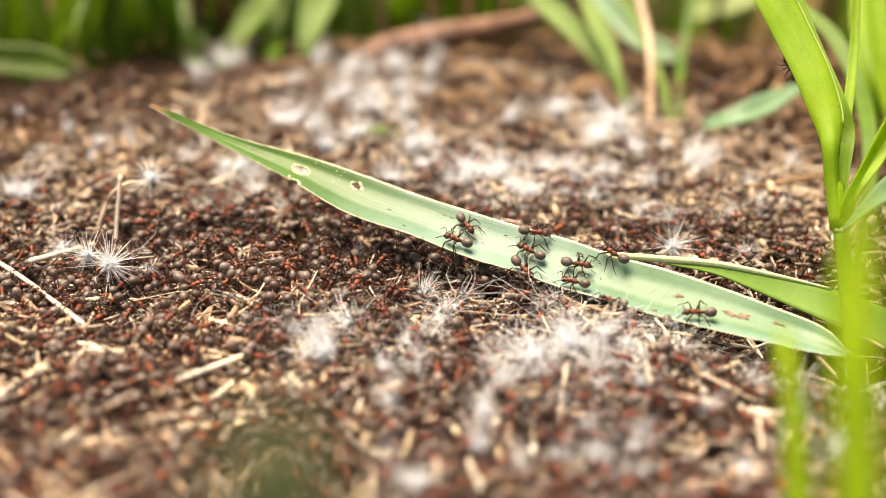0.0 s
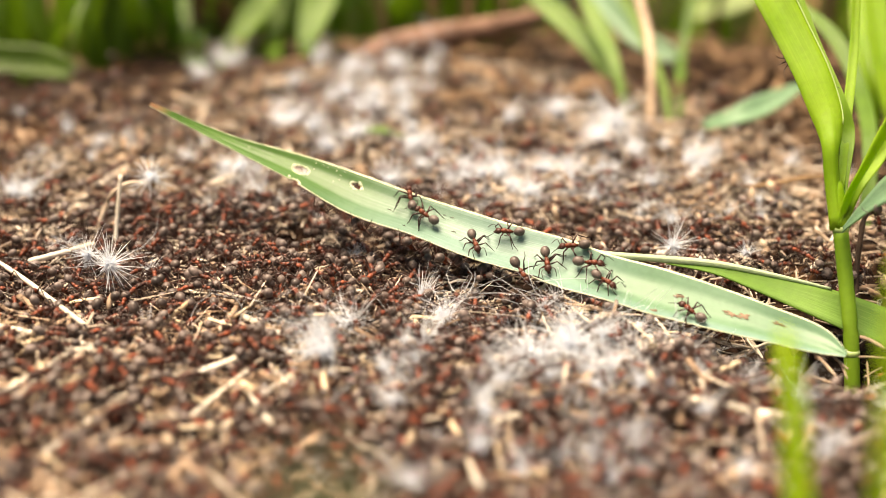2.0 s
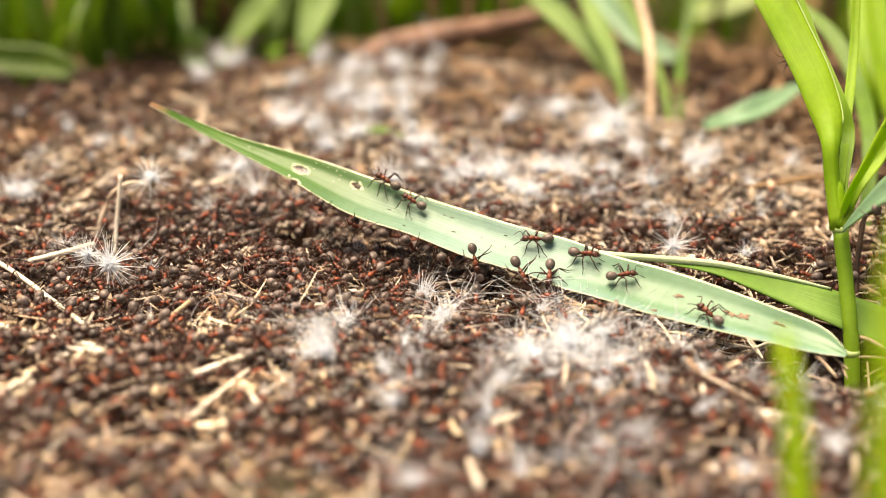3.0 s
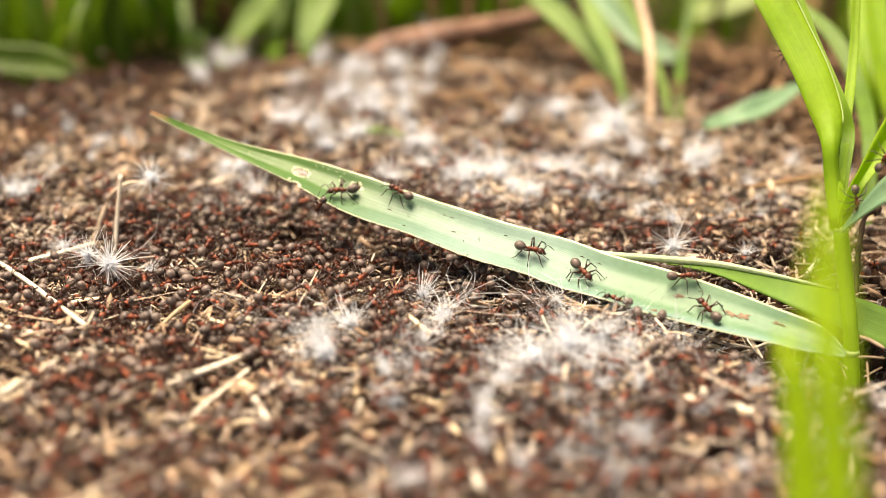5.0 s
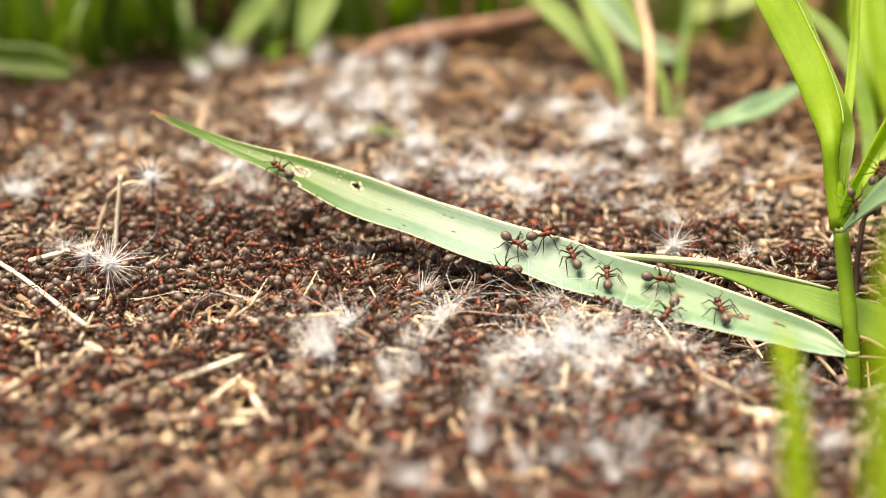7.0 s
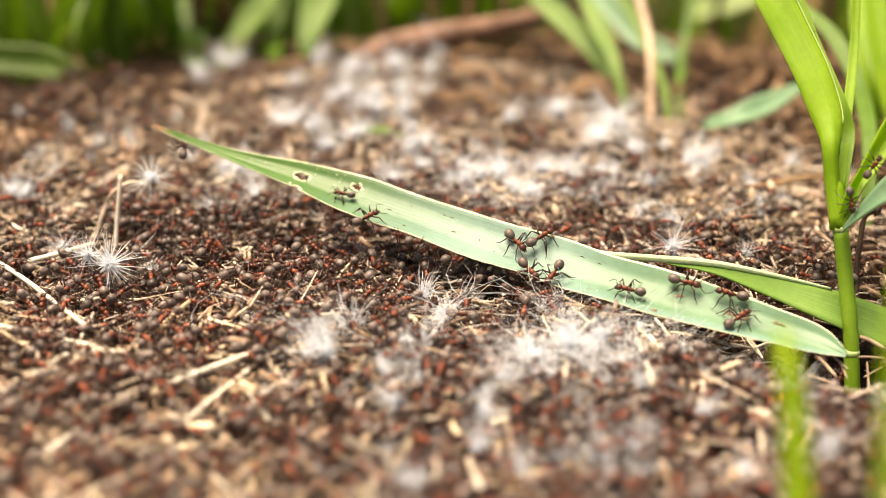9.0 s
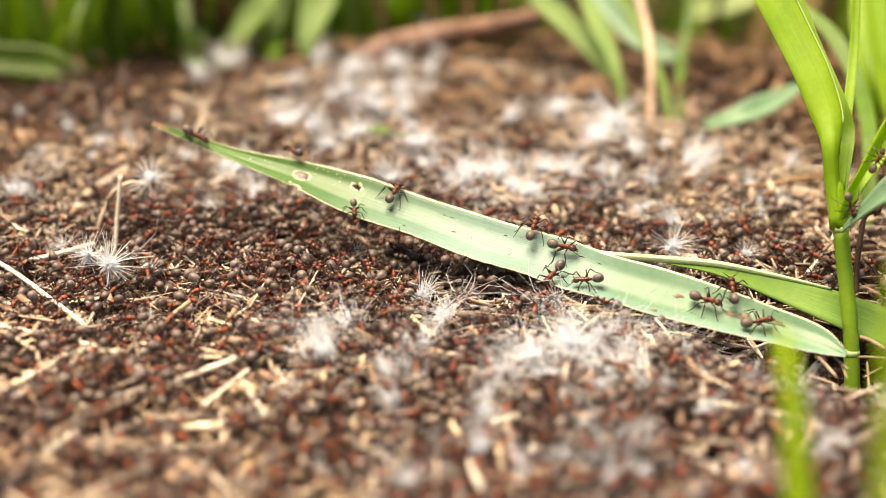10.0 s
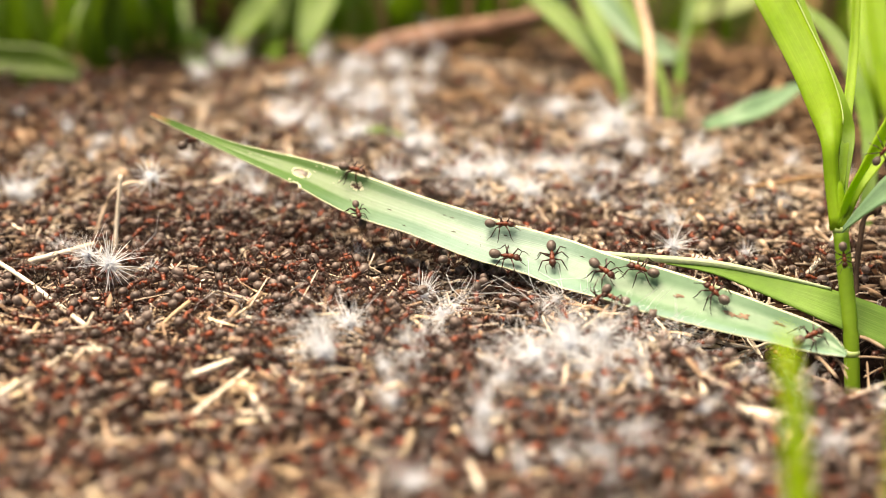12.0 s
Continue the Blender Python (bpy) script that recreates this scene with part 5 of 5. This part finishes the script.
# ---- ants on the leaf: seconds, along (0 tip to 1 base), across (-1 to 1), heading in degrees from the base towards the far edge ----
LEAF_TRACKS = [
    [(0, 0.3856, 0.31, -31), (0.5, 0.3964, 0.42, -17), (1, 0.3988, 0.32, -28), (1.5, 0.3943, 0.29, -7), (2, 0.4076, -0.32, -43), (2.5, 0.4130, -1.08, -51), (3, 0.4212, -1.08, -61), (4, 0.3965, -1.95, -76), (12, 0.4163, -1.95, -83)],
    [(0, 0.3867, -0.53, 178), (0.5, 0.3543, -0.34, 169), (1, 0.3296, 0.42, 132), (1.5, 0.3218, 0.64, 136), (2, 0.3061, 0.65, 126), (2.5, 0.2768, 0.71, 129), (3, 0.2690, 0.90, 162), (4, 0.2454, 0.36, 205), (5, 0.2247, -0.18, 218), (5.5, 0.2256, -0.23, 218), (6, 0.2348, -0.13, 168), (6.5, 0.2061, 0.09, 209), (7, 0.1514, -0.70, 168), (7.6, 0.1178, -1.95, 219), (8.6, 0.0335, -1.95, 245), (9.5, 0.0405, -1.95, 257), (9.8, 0.0392, 0.08, 363), (10, 0.0488, -0.10, 352), (10.5, 0.0195, 0.26, 376), (11, 0.0226, -0.38, 370), (11.5, 0.0320, -1.95, 320), (12, 0.0466, -1.95, 295)],
    [(0, 0.4797, -0.00, 164), (0.5, 0.4440, 0.21, 162), (1, 0.4219, 0.84, 137), (1.5, 0.3662, 0.69, 199), (2, 0.3333, 0.10, 164), (2.5, 0.3020, 1.03, 132), (3.2, 0.3070, 1.70, 111), (12, 0.2800, 1.70, 101)],
    [(0, 0.5451, 1.70, 90), (1, 0.5350, 1.70, 90), (1.6, 0.4977, 0.91, 169), (2, 0.4399, 0.54, 195), (2.5, 0.3710, 0.88, 169), (3, 0.3107, 0.53, 168), (5, 0.2903, 0.71, 163), (5.5, 0.2711, 0.80, 161), (6, 0.2418, 0.86, 189), (6.6, 0.2302, 1.70, 140), (8.6, 0.1595, 1.70, 115), (9.4, 0.1464, 1.70, 102), (10.4, 0.1424, 0.70, 191), (11, 0.1791, 0.84, 367), (12, 0.2242, 0.91, 370)],
    [(0, 0.4796, 0.75, 9), (0.5, 0.4877, 0.55, -26), (1, 0.4942, 0.17, -51), (1.5, 0.5066, 0.02, -43), (2, 0.5133, -0.23, -55), (2.5, 0.5279, -0.58, -47), (3, 0.5338, -0.77, -56), (4.2, 0.5168, -1.95, -73), (12, 0.4993, -1.95, -81)],
    [(0, 0.5584, 0.12, 14), (0.5, 0.5614, -0.07, -27), (1, 0.5620, -0.11, -24), (1.5, 0.5709, -0.11, -4), (2, 0.5735, 0.34, 14), (2.5, 0.5737, 0.46, 18), (3, 0.5599, 0.60, 16), (5, 0.5701, -0.08, -23), (5.5, 0.5980, 0.07, -17), (6, 0.6293, 0.34, -18), (6.5, 0.6441, 0.40, -25), (7, 0.6748, 0.49, 5), (9, 0.7986, -0.12, 56), (9.5, 0.8090, 0.07, 47), (10, 0.8278, -0.03, 31), (10.5, 0.8703, 0.12, 8), (11, 0.9068, 0.12, 9), (12, 0.9099, -0.02, 46)],
    [(0, 0.5699, -0.70, -169), (1, 0.5707, -0.64, -187), (1.5, 0.6016, -0.32, -16), (2, 0.6049, -0.16, -17), (2.5, 0.6134, 0.05, 7), (3, 0.6241, 0.29, 28), (5, 0.7070, 0.80, 25), (5.5, 0.7174, 1.03, 32), (6, 0.7271, 1.08, 36), (7, 0.7666, 1.70, 63), (12, 0.7831, 1.70, 76)],
    [(0, 0.5985, 0.89, 164), (0.5, 0.5764, 1.00, 188), (1, 0.5466, 0.77, 196), (1.5, 0.5458, 0.74, 199), (2, 0.5347, 0.68, 213), (2.5, 0.5189, 0.77, 201), (3, 0.4811, 0.52, 197), (3.8, 0.4823, -0.29, 264), (5, 0.4828, 0.07, 360), (5.5, 0.4921, 0.41, 377), (6, 0.4933, 0.52, 381), (6.5, 0.4960, 0.49, 381), (7, 0.4912, 0.75, 394), (9, 0.4885, 0.67, 415), (9.5, 0.5097, 0.48, 381), (10, 0.5241, 0.56, 370), (10.5, 0.5568, 0.91, 382), (11, 0.5596, 0.73, 354), (11.5, 0.5804, 0.34, 331), (12, 0.5958, 0.22, 339)],
    [(0, 0.7409, -0.48, -163), (0.5, 0.7320, -0.46, -143), (1, 0.7282, -0.92, -136), (1.5, 0.7293, -0.91, -134), (2, 0.7304, -0.46, -203), (2.5, 0.7496, -0.54, -222), (3, 0.7557, -0.34, -210), (5, 0.7521, -0.13, -216), (5.5, 0.7621, -0.54, -180), (6, 0.7686, -0.20, -221), (6.5, 0.7716, -0.04, -230), (7, 0.7703, -0.00, -230), (9, 0.7744, 0.70, -174), (9.5, 0.7781, 0.86, -180), (10, 0.7758, 0.90, -244), (10.5, 0.7781, 0.92, -265), (11, 0.7930, 1.08, -195), (11.5, 0.7954, 0.95, -197), (12, 0.7537, 0.58, -205)],
    [(0, 0.5350, -1.95, -90), (4.9, 0.5350, -1.95, -90), (5.5, 0.5196, -0.79, -173), (6, 0.5059, -0.70, -186), (6.5, 0.4918, -1.08, -172), (7, 0.4594, -1.08, -168), (8.2, 0.4325, -1.95, -129), (12, 0.4325, -1.95, -110)],
    [(0, 0.3926, -1.95, -90), (4.8, 0.3926, -1.95, -90), (5.5, 0.4312, -1.08, 40), (6, 0.4494, -0.05, 23), (6.5, 0.4578, 0.07, -21), (7, 0.4572, 0.18, -24), (9, 0.4586, 0.20, -33), (9.5, 0.4678, 0.58, 45), (10, 0.4736, 0.94, 90), (10.7, 0.4923, 1.70, 90), (12, 0.4993, 1.70, 90)],
    [(0, 0.7086, -1.95, -90), (5.8, 0.7086, -1.95, -90), (6.5, 0.7079, 0.12, -248), (7, 0.7028, -0.83, -103), (9, 0.7130, 0.61, -2), (9.5, 0.7381, 0.20, -11), (10, 0.7489, 0.19, -5), (10.5, 0.7448, 0.26, 1), (11, 0.7125, 0.49, 44), (11.5, 0.6620, 0.53, 137), (12, 0.6446, 0.63, 175)],
    [(0, 0.6132, -1.95, -90), (5.3, 0.6132, -1.95, -90), (6, 0.6308, -1.08, -262), (6.5, 0.6155, -0.48, -254), (7, 0.6033, 0.07, -247), (8, 0.6136, 0.11, -205), (9, 0.6381, -0.23, -177), (9.5, 0.5836, -0.37, -158), (10, 0.5811, -0.41, -148), (10.5, 0.5942, -0.23, -143), (11, 0.6013, -0.60, -138), (11.5, 0.6075, -0.70, -118), (12, 0.6097, -1.08, -122)],
    [(0, 0.5829, -1.95, -90), (5.3, 0.5829, -1.95, -90), (6, 0.5991, -1.08, -229), (6.5, 0.5638, -0.11, -214), (7, 0.5433, 0.36, -215), (8, 0.5355, -0.06, -136), (9, 0.5381, -0.73, -90), (9.5, 0.5399, -0.79, -89), (10, 0.5377, -0.72, -89), (10.5, 0.5265, -0.55, -78), (11, 0.5139, 0.01, -62), (11.5, 0.5153, 0.24, -46), (12, 0.5155, 0.06, -57)],
    [(0, 0.2160, -1.24, -104), (2, 0.2180, -1.22, -101), (5, 0.2164, -1.16, -117), (7, 0.2181, -1.20, -101), (8, 0.2236, -0.80, -171), (9, 0.2275, -0.18, -165), (9.5, 0.2460, -0.75, -67), (10, 0.2541, -0.85, -55), (10.5, 0.2565, -0.83, -45), (12, 0.2583, -0.85, -48)],
    [(0, 0.2575, -1.95, -90), (8.3, 0.2498, -1.95, -90), (9, 0.2740, -1.02, 55), (9.5, 0.2844, 0.39, 78), (10, 0.2855, 0.66, 85), (10.5, 0.3152, 0.85, 35), (11, 0.3341, 0.64, 17), (11.5, 0.3814, 0.59, 21), (12, 0.4287, 0.73, 19)],
    [(0, 0.4892, -1.01, -29), (1.5, 0.4886, -1.06, -43), (3, 0.4878, -1.07, -41), (4.4, 0.4738, -1.95, -65), (8.2, 0.4781, -1.95, -78), (9, 0.5013, -0.98, -26), (9.8, 0.4908, -1.95, -58), (12, 0.4908, -1.95, -74)],
    [(0, 0.4244, -1.95, -90), (10.3, 0.4244, -1.95, -90), (11, 0.4440, -0.26, 53), (11.5, 0.4493, -0.10, 41), (12, 0.4542, -0.58, 2)],
    [(0, 0.2647, -1.24, 136), (1, 0.2789, -1.22, 56), (3, 0.2650, -1.22, 147), (4, 0.2498, -1.95, 208), (12, 0.2575, -1.95, 239)],
    [(0, 0.3350, -1.24, -100), (3, 0.3390, -1.22, -80), (6, 0.3430, -1.23, -75), (9, 0.3370, -1.22, -105), (12, 0.3350, -1.25, -95)],
    [(0, 0.3830, -1.26, -70), (2.5, 0.3860, -1.24, -85), (5, 0.3920, -1.22, -110), (9, 0.3890, -1.24, -100), (12, 0.3880, -1.25, -90)],
]


def tip_angle(t):
    rows = [(0, -0.14), (0.5, 0.28), (1, 0.69), (1.5, 0.69), (2, 0.07), (2.5, 0.49), (3, 0.28), (4, -1.60), (5, -2.85), (5.5, -3.27), (6, -2.22), (6.5, -2.22), (7, -2.43), (8, -5.14), (9, -7.43), (9.5, -6.81), (10, -6.60), (10.5, -5.56), (11, -4.93), (11.5, -4.10), (12, -3.47)]
    return float(np.interp(t, [r[0] for r in rows], [r[1] for r in rows]))


def on_leaf(t, u, v, turn):
    """The pose of an ant on the leaf; past an edge it climbs round to the underside."""
    over = min(max((abs(v) - 1) / 0.35, 0.0), 1.0)
    edge = math.copysign(1.0, v)
    at = v if over == 0 else edge * (1 if over < 1 else 2.35 - abs(v))
    c, h, tan, w, nor = leaf_row(u)
    p = leaf_point(u, at)
    a = radians(turn)
    roll = math.pi * over * edge
    nor, w = nor * math.cos(roll) + w * math.sin(roll), w * math.cos(roll) - nor * math.sin(roll)
    fwd = tan * math.cos(a) + w * math.sin(a)
    left = np.cross(nor, fwd)
    p = p + nor * (0.00005 + 0.00025 * over)
    m = Matrix(((fwd[0], left[0], nor[0], p[0]), (fwd[1], left[1], nor[1], p[1]), (fwd[2], left[2], nor[2], p[2]), (0, 0, 0, 1)))
    if u < HINGE:
        hc, hw = leaf_hinge()
        turn_tip = Matrix.Translation(hc) @ Matrix.Rotation(radians(tip_angle(t)), 4, Vector(hw)) @ Matrix.Translation(-Vector(hc))
        m = turn_tip @ m
    return m


def build_leaf_ants():
    ants = []
    for i, track in enumerate(LEAF_TRACKS):
        t, u, v, turn = track[0][:4]
        ob = ANT if i == 0 else copy_thing(ANT, on_leaf(0, u, v, turn))
        ob["label"] = "red-brown ant with dark grey abdomen walking on the leaf"
        s = 0.7 if i == 14 else 0.95 if i % 3 else 0.89
        ob.scale = (s, s, s)
        ants.append(ob)
    return ants


LEAF_ANTS = build_leaf_ants()

# ants that climb on the grass plant: seconds and place, head first along the way up
CLIMBS = [
    [(0, (0.0722, -0.0286, 0.0326)), (4.5, (0.0713, -0.0292, 0.0310)), (5.2, (0.0683, -0.0305, 0.0244)), (7.2, (0.0681, -0.0305, 0.0243)), (9.0, (0.0676, -0.0302, 0.0251)), (10.5, (0.0686, -0.0297, 0.0265)), (12, (0.0690, -0.0295, 0.0271))],
    [(0, (0.0675, -0.0360, 0.0181)), (3.2, (0.0672, -0.0359, 0.0182)), (5, (0.0652, -0.0302, 0.0195)), (7, (0.0649, -0.0303, 0.0191)), (9, (0.0644, -0.0303, 0.0192)), (10.5, (0.0644, -0.0307, 0.0181)), (11.3, (0.0638, -0.0307, 0.0151)), (12, (0.0635, -0.0323, 0.0107))],
    [(0, (0.0634, -0.0187, 0.0290)), (1.1, (0.0635, -0.0176, 0.0302)), (1.5, (0.0628, -0.0151, 0.0328)), (2, (0.0625, -0.0138, 0.0342)), (2.4, (0.0615, -0.0132, 0.0348)), (2.6, (0.0608, -0.0118, 0.0363)), (3, (0.0599, -0.0103, 0.0379)), (3.2, (0.0594, -0.0096, 0.0387)), (4.6, (0.0566, -0.0014, 0.0476)), (12, (0.0544, 0.0031, 0.0526))],
    [(0, (0.0578, -0.0116, 0.0365)), (1, (0.0579, -0.0109, 0.0373)), (3, (0.0580, -0.0106, 0.0376)), (5, (0.0575, -0.0097, 0.0385)), (5.5, (0.0580, -0.0086, 0.0398)), (6.3, (0.0600, -0.0075, 0.0409)), (10.2, (0.0600, -0.0078, 0.0406)), (11, (0.0581, -0.0093, 0.0390)), (12, (0.0588, -0.0097, 0.0385))],
]
# the way up, whether head down, and whether on the back of the blade
CLIMB_WAYS = (((0.45, 0.1, 0.85), 0, 1), ((-0.25, 0.1, 0.95), 1, 1), ((-0.45, 0.35, 0.82), 0, -1), ((-0.45, 0.35, 0.82), 0, -1))


def climb_pose(i, p, t):
    """An ant with its body along the stem or blade."""
    way, flip, face = CLIMB_WAYS[i]
    fwd = unit(np.array(way)) * (-1 if flip else 1)
    out = np.array((0, -0.94, 0.34)) * face
    nor = unit(out - fwd * np.dot(fwd, out))
    left = np.cross(nor, fwd)
    m = Matrix(((fwd[0], left[0], nor[0], p[0]), (fwd[1], left[1], nor[1], p[1]), (fwd[2], left[2], nor[2], p[2]), (0, 0, 0, 1)))
    return m @ pose(0, 0, 0, 0, 0, 6 * math.sin(1.9 * t + i))


def build_climbers():
    ants = []
    for i, rows in enumerate(CLIMBS):
        ob = copy_thing(ANT, climb_pose(i, rows[0][1], 0))
        ob["label"] = "dark red-brown ant climbing on the green grass stem"
        ob.scale = (0.75, 0.75, 0.75)
        ants.append(ob)
    return ants


CLIMBERS = build_climbers()


def leg_rows(leg, side, phase, busy):
    """A leg swings to and fro about its hip; busy gives how fast the ant walks over time."""
    hip, pts = leg_points(leg, side)
    rows, s = [], phase
    for k in range(0, 121, 2):
        t = k / 10
        s += 0.2 * 6.283 * busy(t)
        rows.append((t, pose(*hip, 9 * max(0, math.cos(s)) * side * -1, 0, 16 * math.sin(s) * side)))
    return rows


def motions():
    # the leaf's tip dips under the ants' weight
    c, w = leaf_hinge()
    walk(LEAF_TIP, [(k / 10, Matrix.Translation(c) @ Matrix.Rotation(radians(tip_angle(k / 10)), 4, Vector(w))) for k in range(0, 121, 5)])
    # the blade before the lens sways
    o = FRONT_BLADE.location.copy()
    walk(FRONT_BLADE, [(t, pose(o.x, o.y, o.z, 0, lean, 0)) for t, lean in [(0, 0), (0.2, -1.8), (0.4, -2.8), (0.6, 1.5), (0.8, 0.25), (1, 2), (1.2, 2.1), (1.4, 3), (1.6, 2.8), (1.8, 3.8), (2, 5), (2.2, 6.2), (2.6, 6.2), (2.8, 3.8), (3, 4), (3.2, 2.5), (3.8, 2.5), (4.4, -1.2), (4.8, -5), (5, -2.5), (5.2, 3), (5.4, 5.8), (5.6, 5.8), (5.8, 3.8), (6, 3), (6.3, 3.2), (6.5, 2.5), (6.7, 2.9), (6.9, 3.4), (7.1, 4.4), (7.4, 5.6), (8.2, 6.2), (8.8, 6.2), (9.2, 4.2), (9.6, 3.5), (10, 5), (10.4, 6.9), (12, 6.9)]])
    o2 = LOW_BLADE.location.copy()
    walk(LOW_BLADE, [(t, pose(o2.x + dx, o2.y, o2.z + dz)) for t, dx, dz in [(0, 0, 0), (0.3, 0, -0.007), (0.6, -0.004, -0.0045), (0.9, -0.004, -0.0055), (1.2, -0.003, -0.005), (1.5, 0.001, -0.0005), (1.8, 0.002, -0.0015), (2.1, 0.002, -0.003), (2.5, 0, -0.0035), (3.2, 0, -0.005), (4.8, 0, -0.007), (5.2, -0.004, -0.0055), (5.6, -0.004, -0.007), (6.5, 0, -0.009), (12, 0, -0.01)]])
    # the thick of the crowd shuffles about
    for i, ob in enumerate(CROWDS):
        walk(ob, [(k / 4, pose(0.0016 * math.sin((0.8 + 0.05 * i) * k / 4 + i * 1.7), 0.0016 * math.sin((1.3 - 0.04 * i) * k / 4 + i * 2.9), 0.0003 * math.sin(k / 3 + i), 0, 0, 0.5 * math.sin(0.7 * k / 4 + i * 2.1))) for k in range(49)])
    # ants on the leaf
    for i, (ob, track) in enumerate(zip(LEAF_ANTS, LEAF_TRACKS)):
        ts = [r[0] for r in track]
        def at(t, k):
            return float(np.interp(t, ts, [r[k] for r in track]))
        rows = []
        for k in range(0, 121, 2):
            t = k / 10
            rows.append((t, on_leaf(t, at(t, 1), at(t, 2), at(t, 3) + 4 * math.sin(t * 2.3 + i))))
        walk(ob, rows)
        def busy(t):
            a, b = (at(max(t - 0.3, 0), 1), at(max(t - 0.3, 0), 2)), (at(min(t + 0.3, 12), 1), at(min(t + 0.3, 12), 2))
            return 0.25 + min(1.8, math.hypot((b[0] - a[0]) * 120, (b[1] - a[1]) * 5) * 0.9)
        legs = [o for o in ob.children if "_leg" in o.name]
        for j, o in enumerate(legs):
            walk(o, leg_rows(LEGS[j // 2], -1 if j % 2 == 0 else 1, i + math.pi * ((j // 2 + j) % 2), busy))
    # ants on the grass plant
    for i, (ob, track) in enumerate(zip(CLIMBERS, CLIMBS)):
        ts = [r[0] for r in track]
        walk(ob, [(k / 4, climb_pose(i, [float(np.interp(k / 4, ts, [r[1][a] for r in track])) for a in range(3)], k / 4)) for k in range(49)])
    # the crowd on the ground: some wander, some only fidget
    rng = random.Random(17)
    stepping = 0
    for ob, (x, y, dz, yaw, rx, ry, s) in zip(NEAR_ANTS, NEAR):
        walker = rng.random() < 0.55
        speed = rng.uniform(0.003, 0.011) if walker else rng.uniform(0.0001, 0.0006)
        curl, p1, p2 = rng.uniform(-14, 14), rng.uniform(0, 6), rng.uniform(0.5, 1.3)
        px, py, a = x, y, yaw
        rows = []
        for k in range(0, 25):
            t = k * 0.5
            if k:
                pace = speed * max(0, 0.5 + 0.9 * math.sin(p2 * t + p1))
                a += curl * 0.5 + (6 if walker else 9) * math.sin(2.1 * t + p1)
                nx, ny = px + 0.5 * pace * math.cos(radians(a)), py + 0.5 * pace * math.sin(radians(a))
                if not under_leaf(nx, ny) and not burrow_near(nx, ny, 0.007):
                    px, py = nx, ny
            rows.append((t, pose(px, py, height(px, py) + dz, rx, ry, a)))
        walk(ob, rows)
        if walker and -0.03 < y < 0.005 and stepping < 40:
            stepping += 1
            legs = [o for o in ob.children if "_leg" in o.name]
            for j, o in enumerate(legs):
                walk(o, leg_rows(LEGS[j // 2], -1 if j % 2 == 0 else 1, p1 + math.pi * ((j // 2 + j) % 2), lambda t: 0.6))


motions()
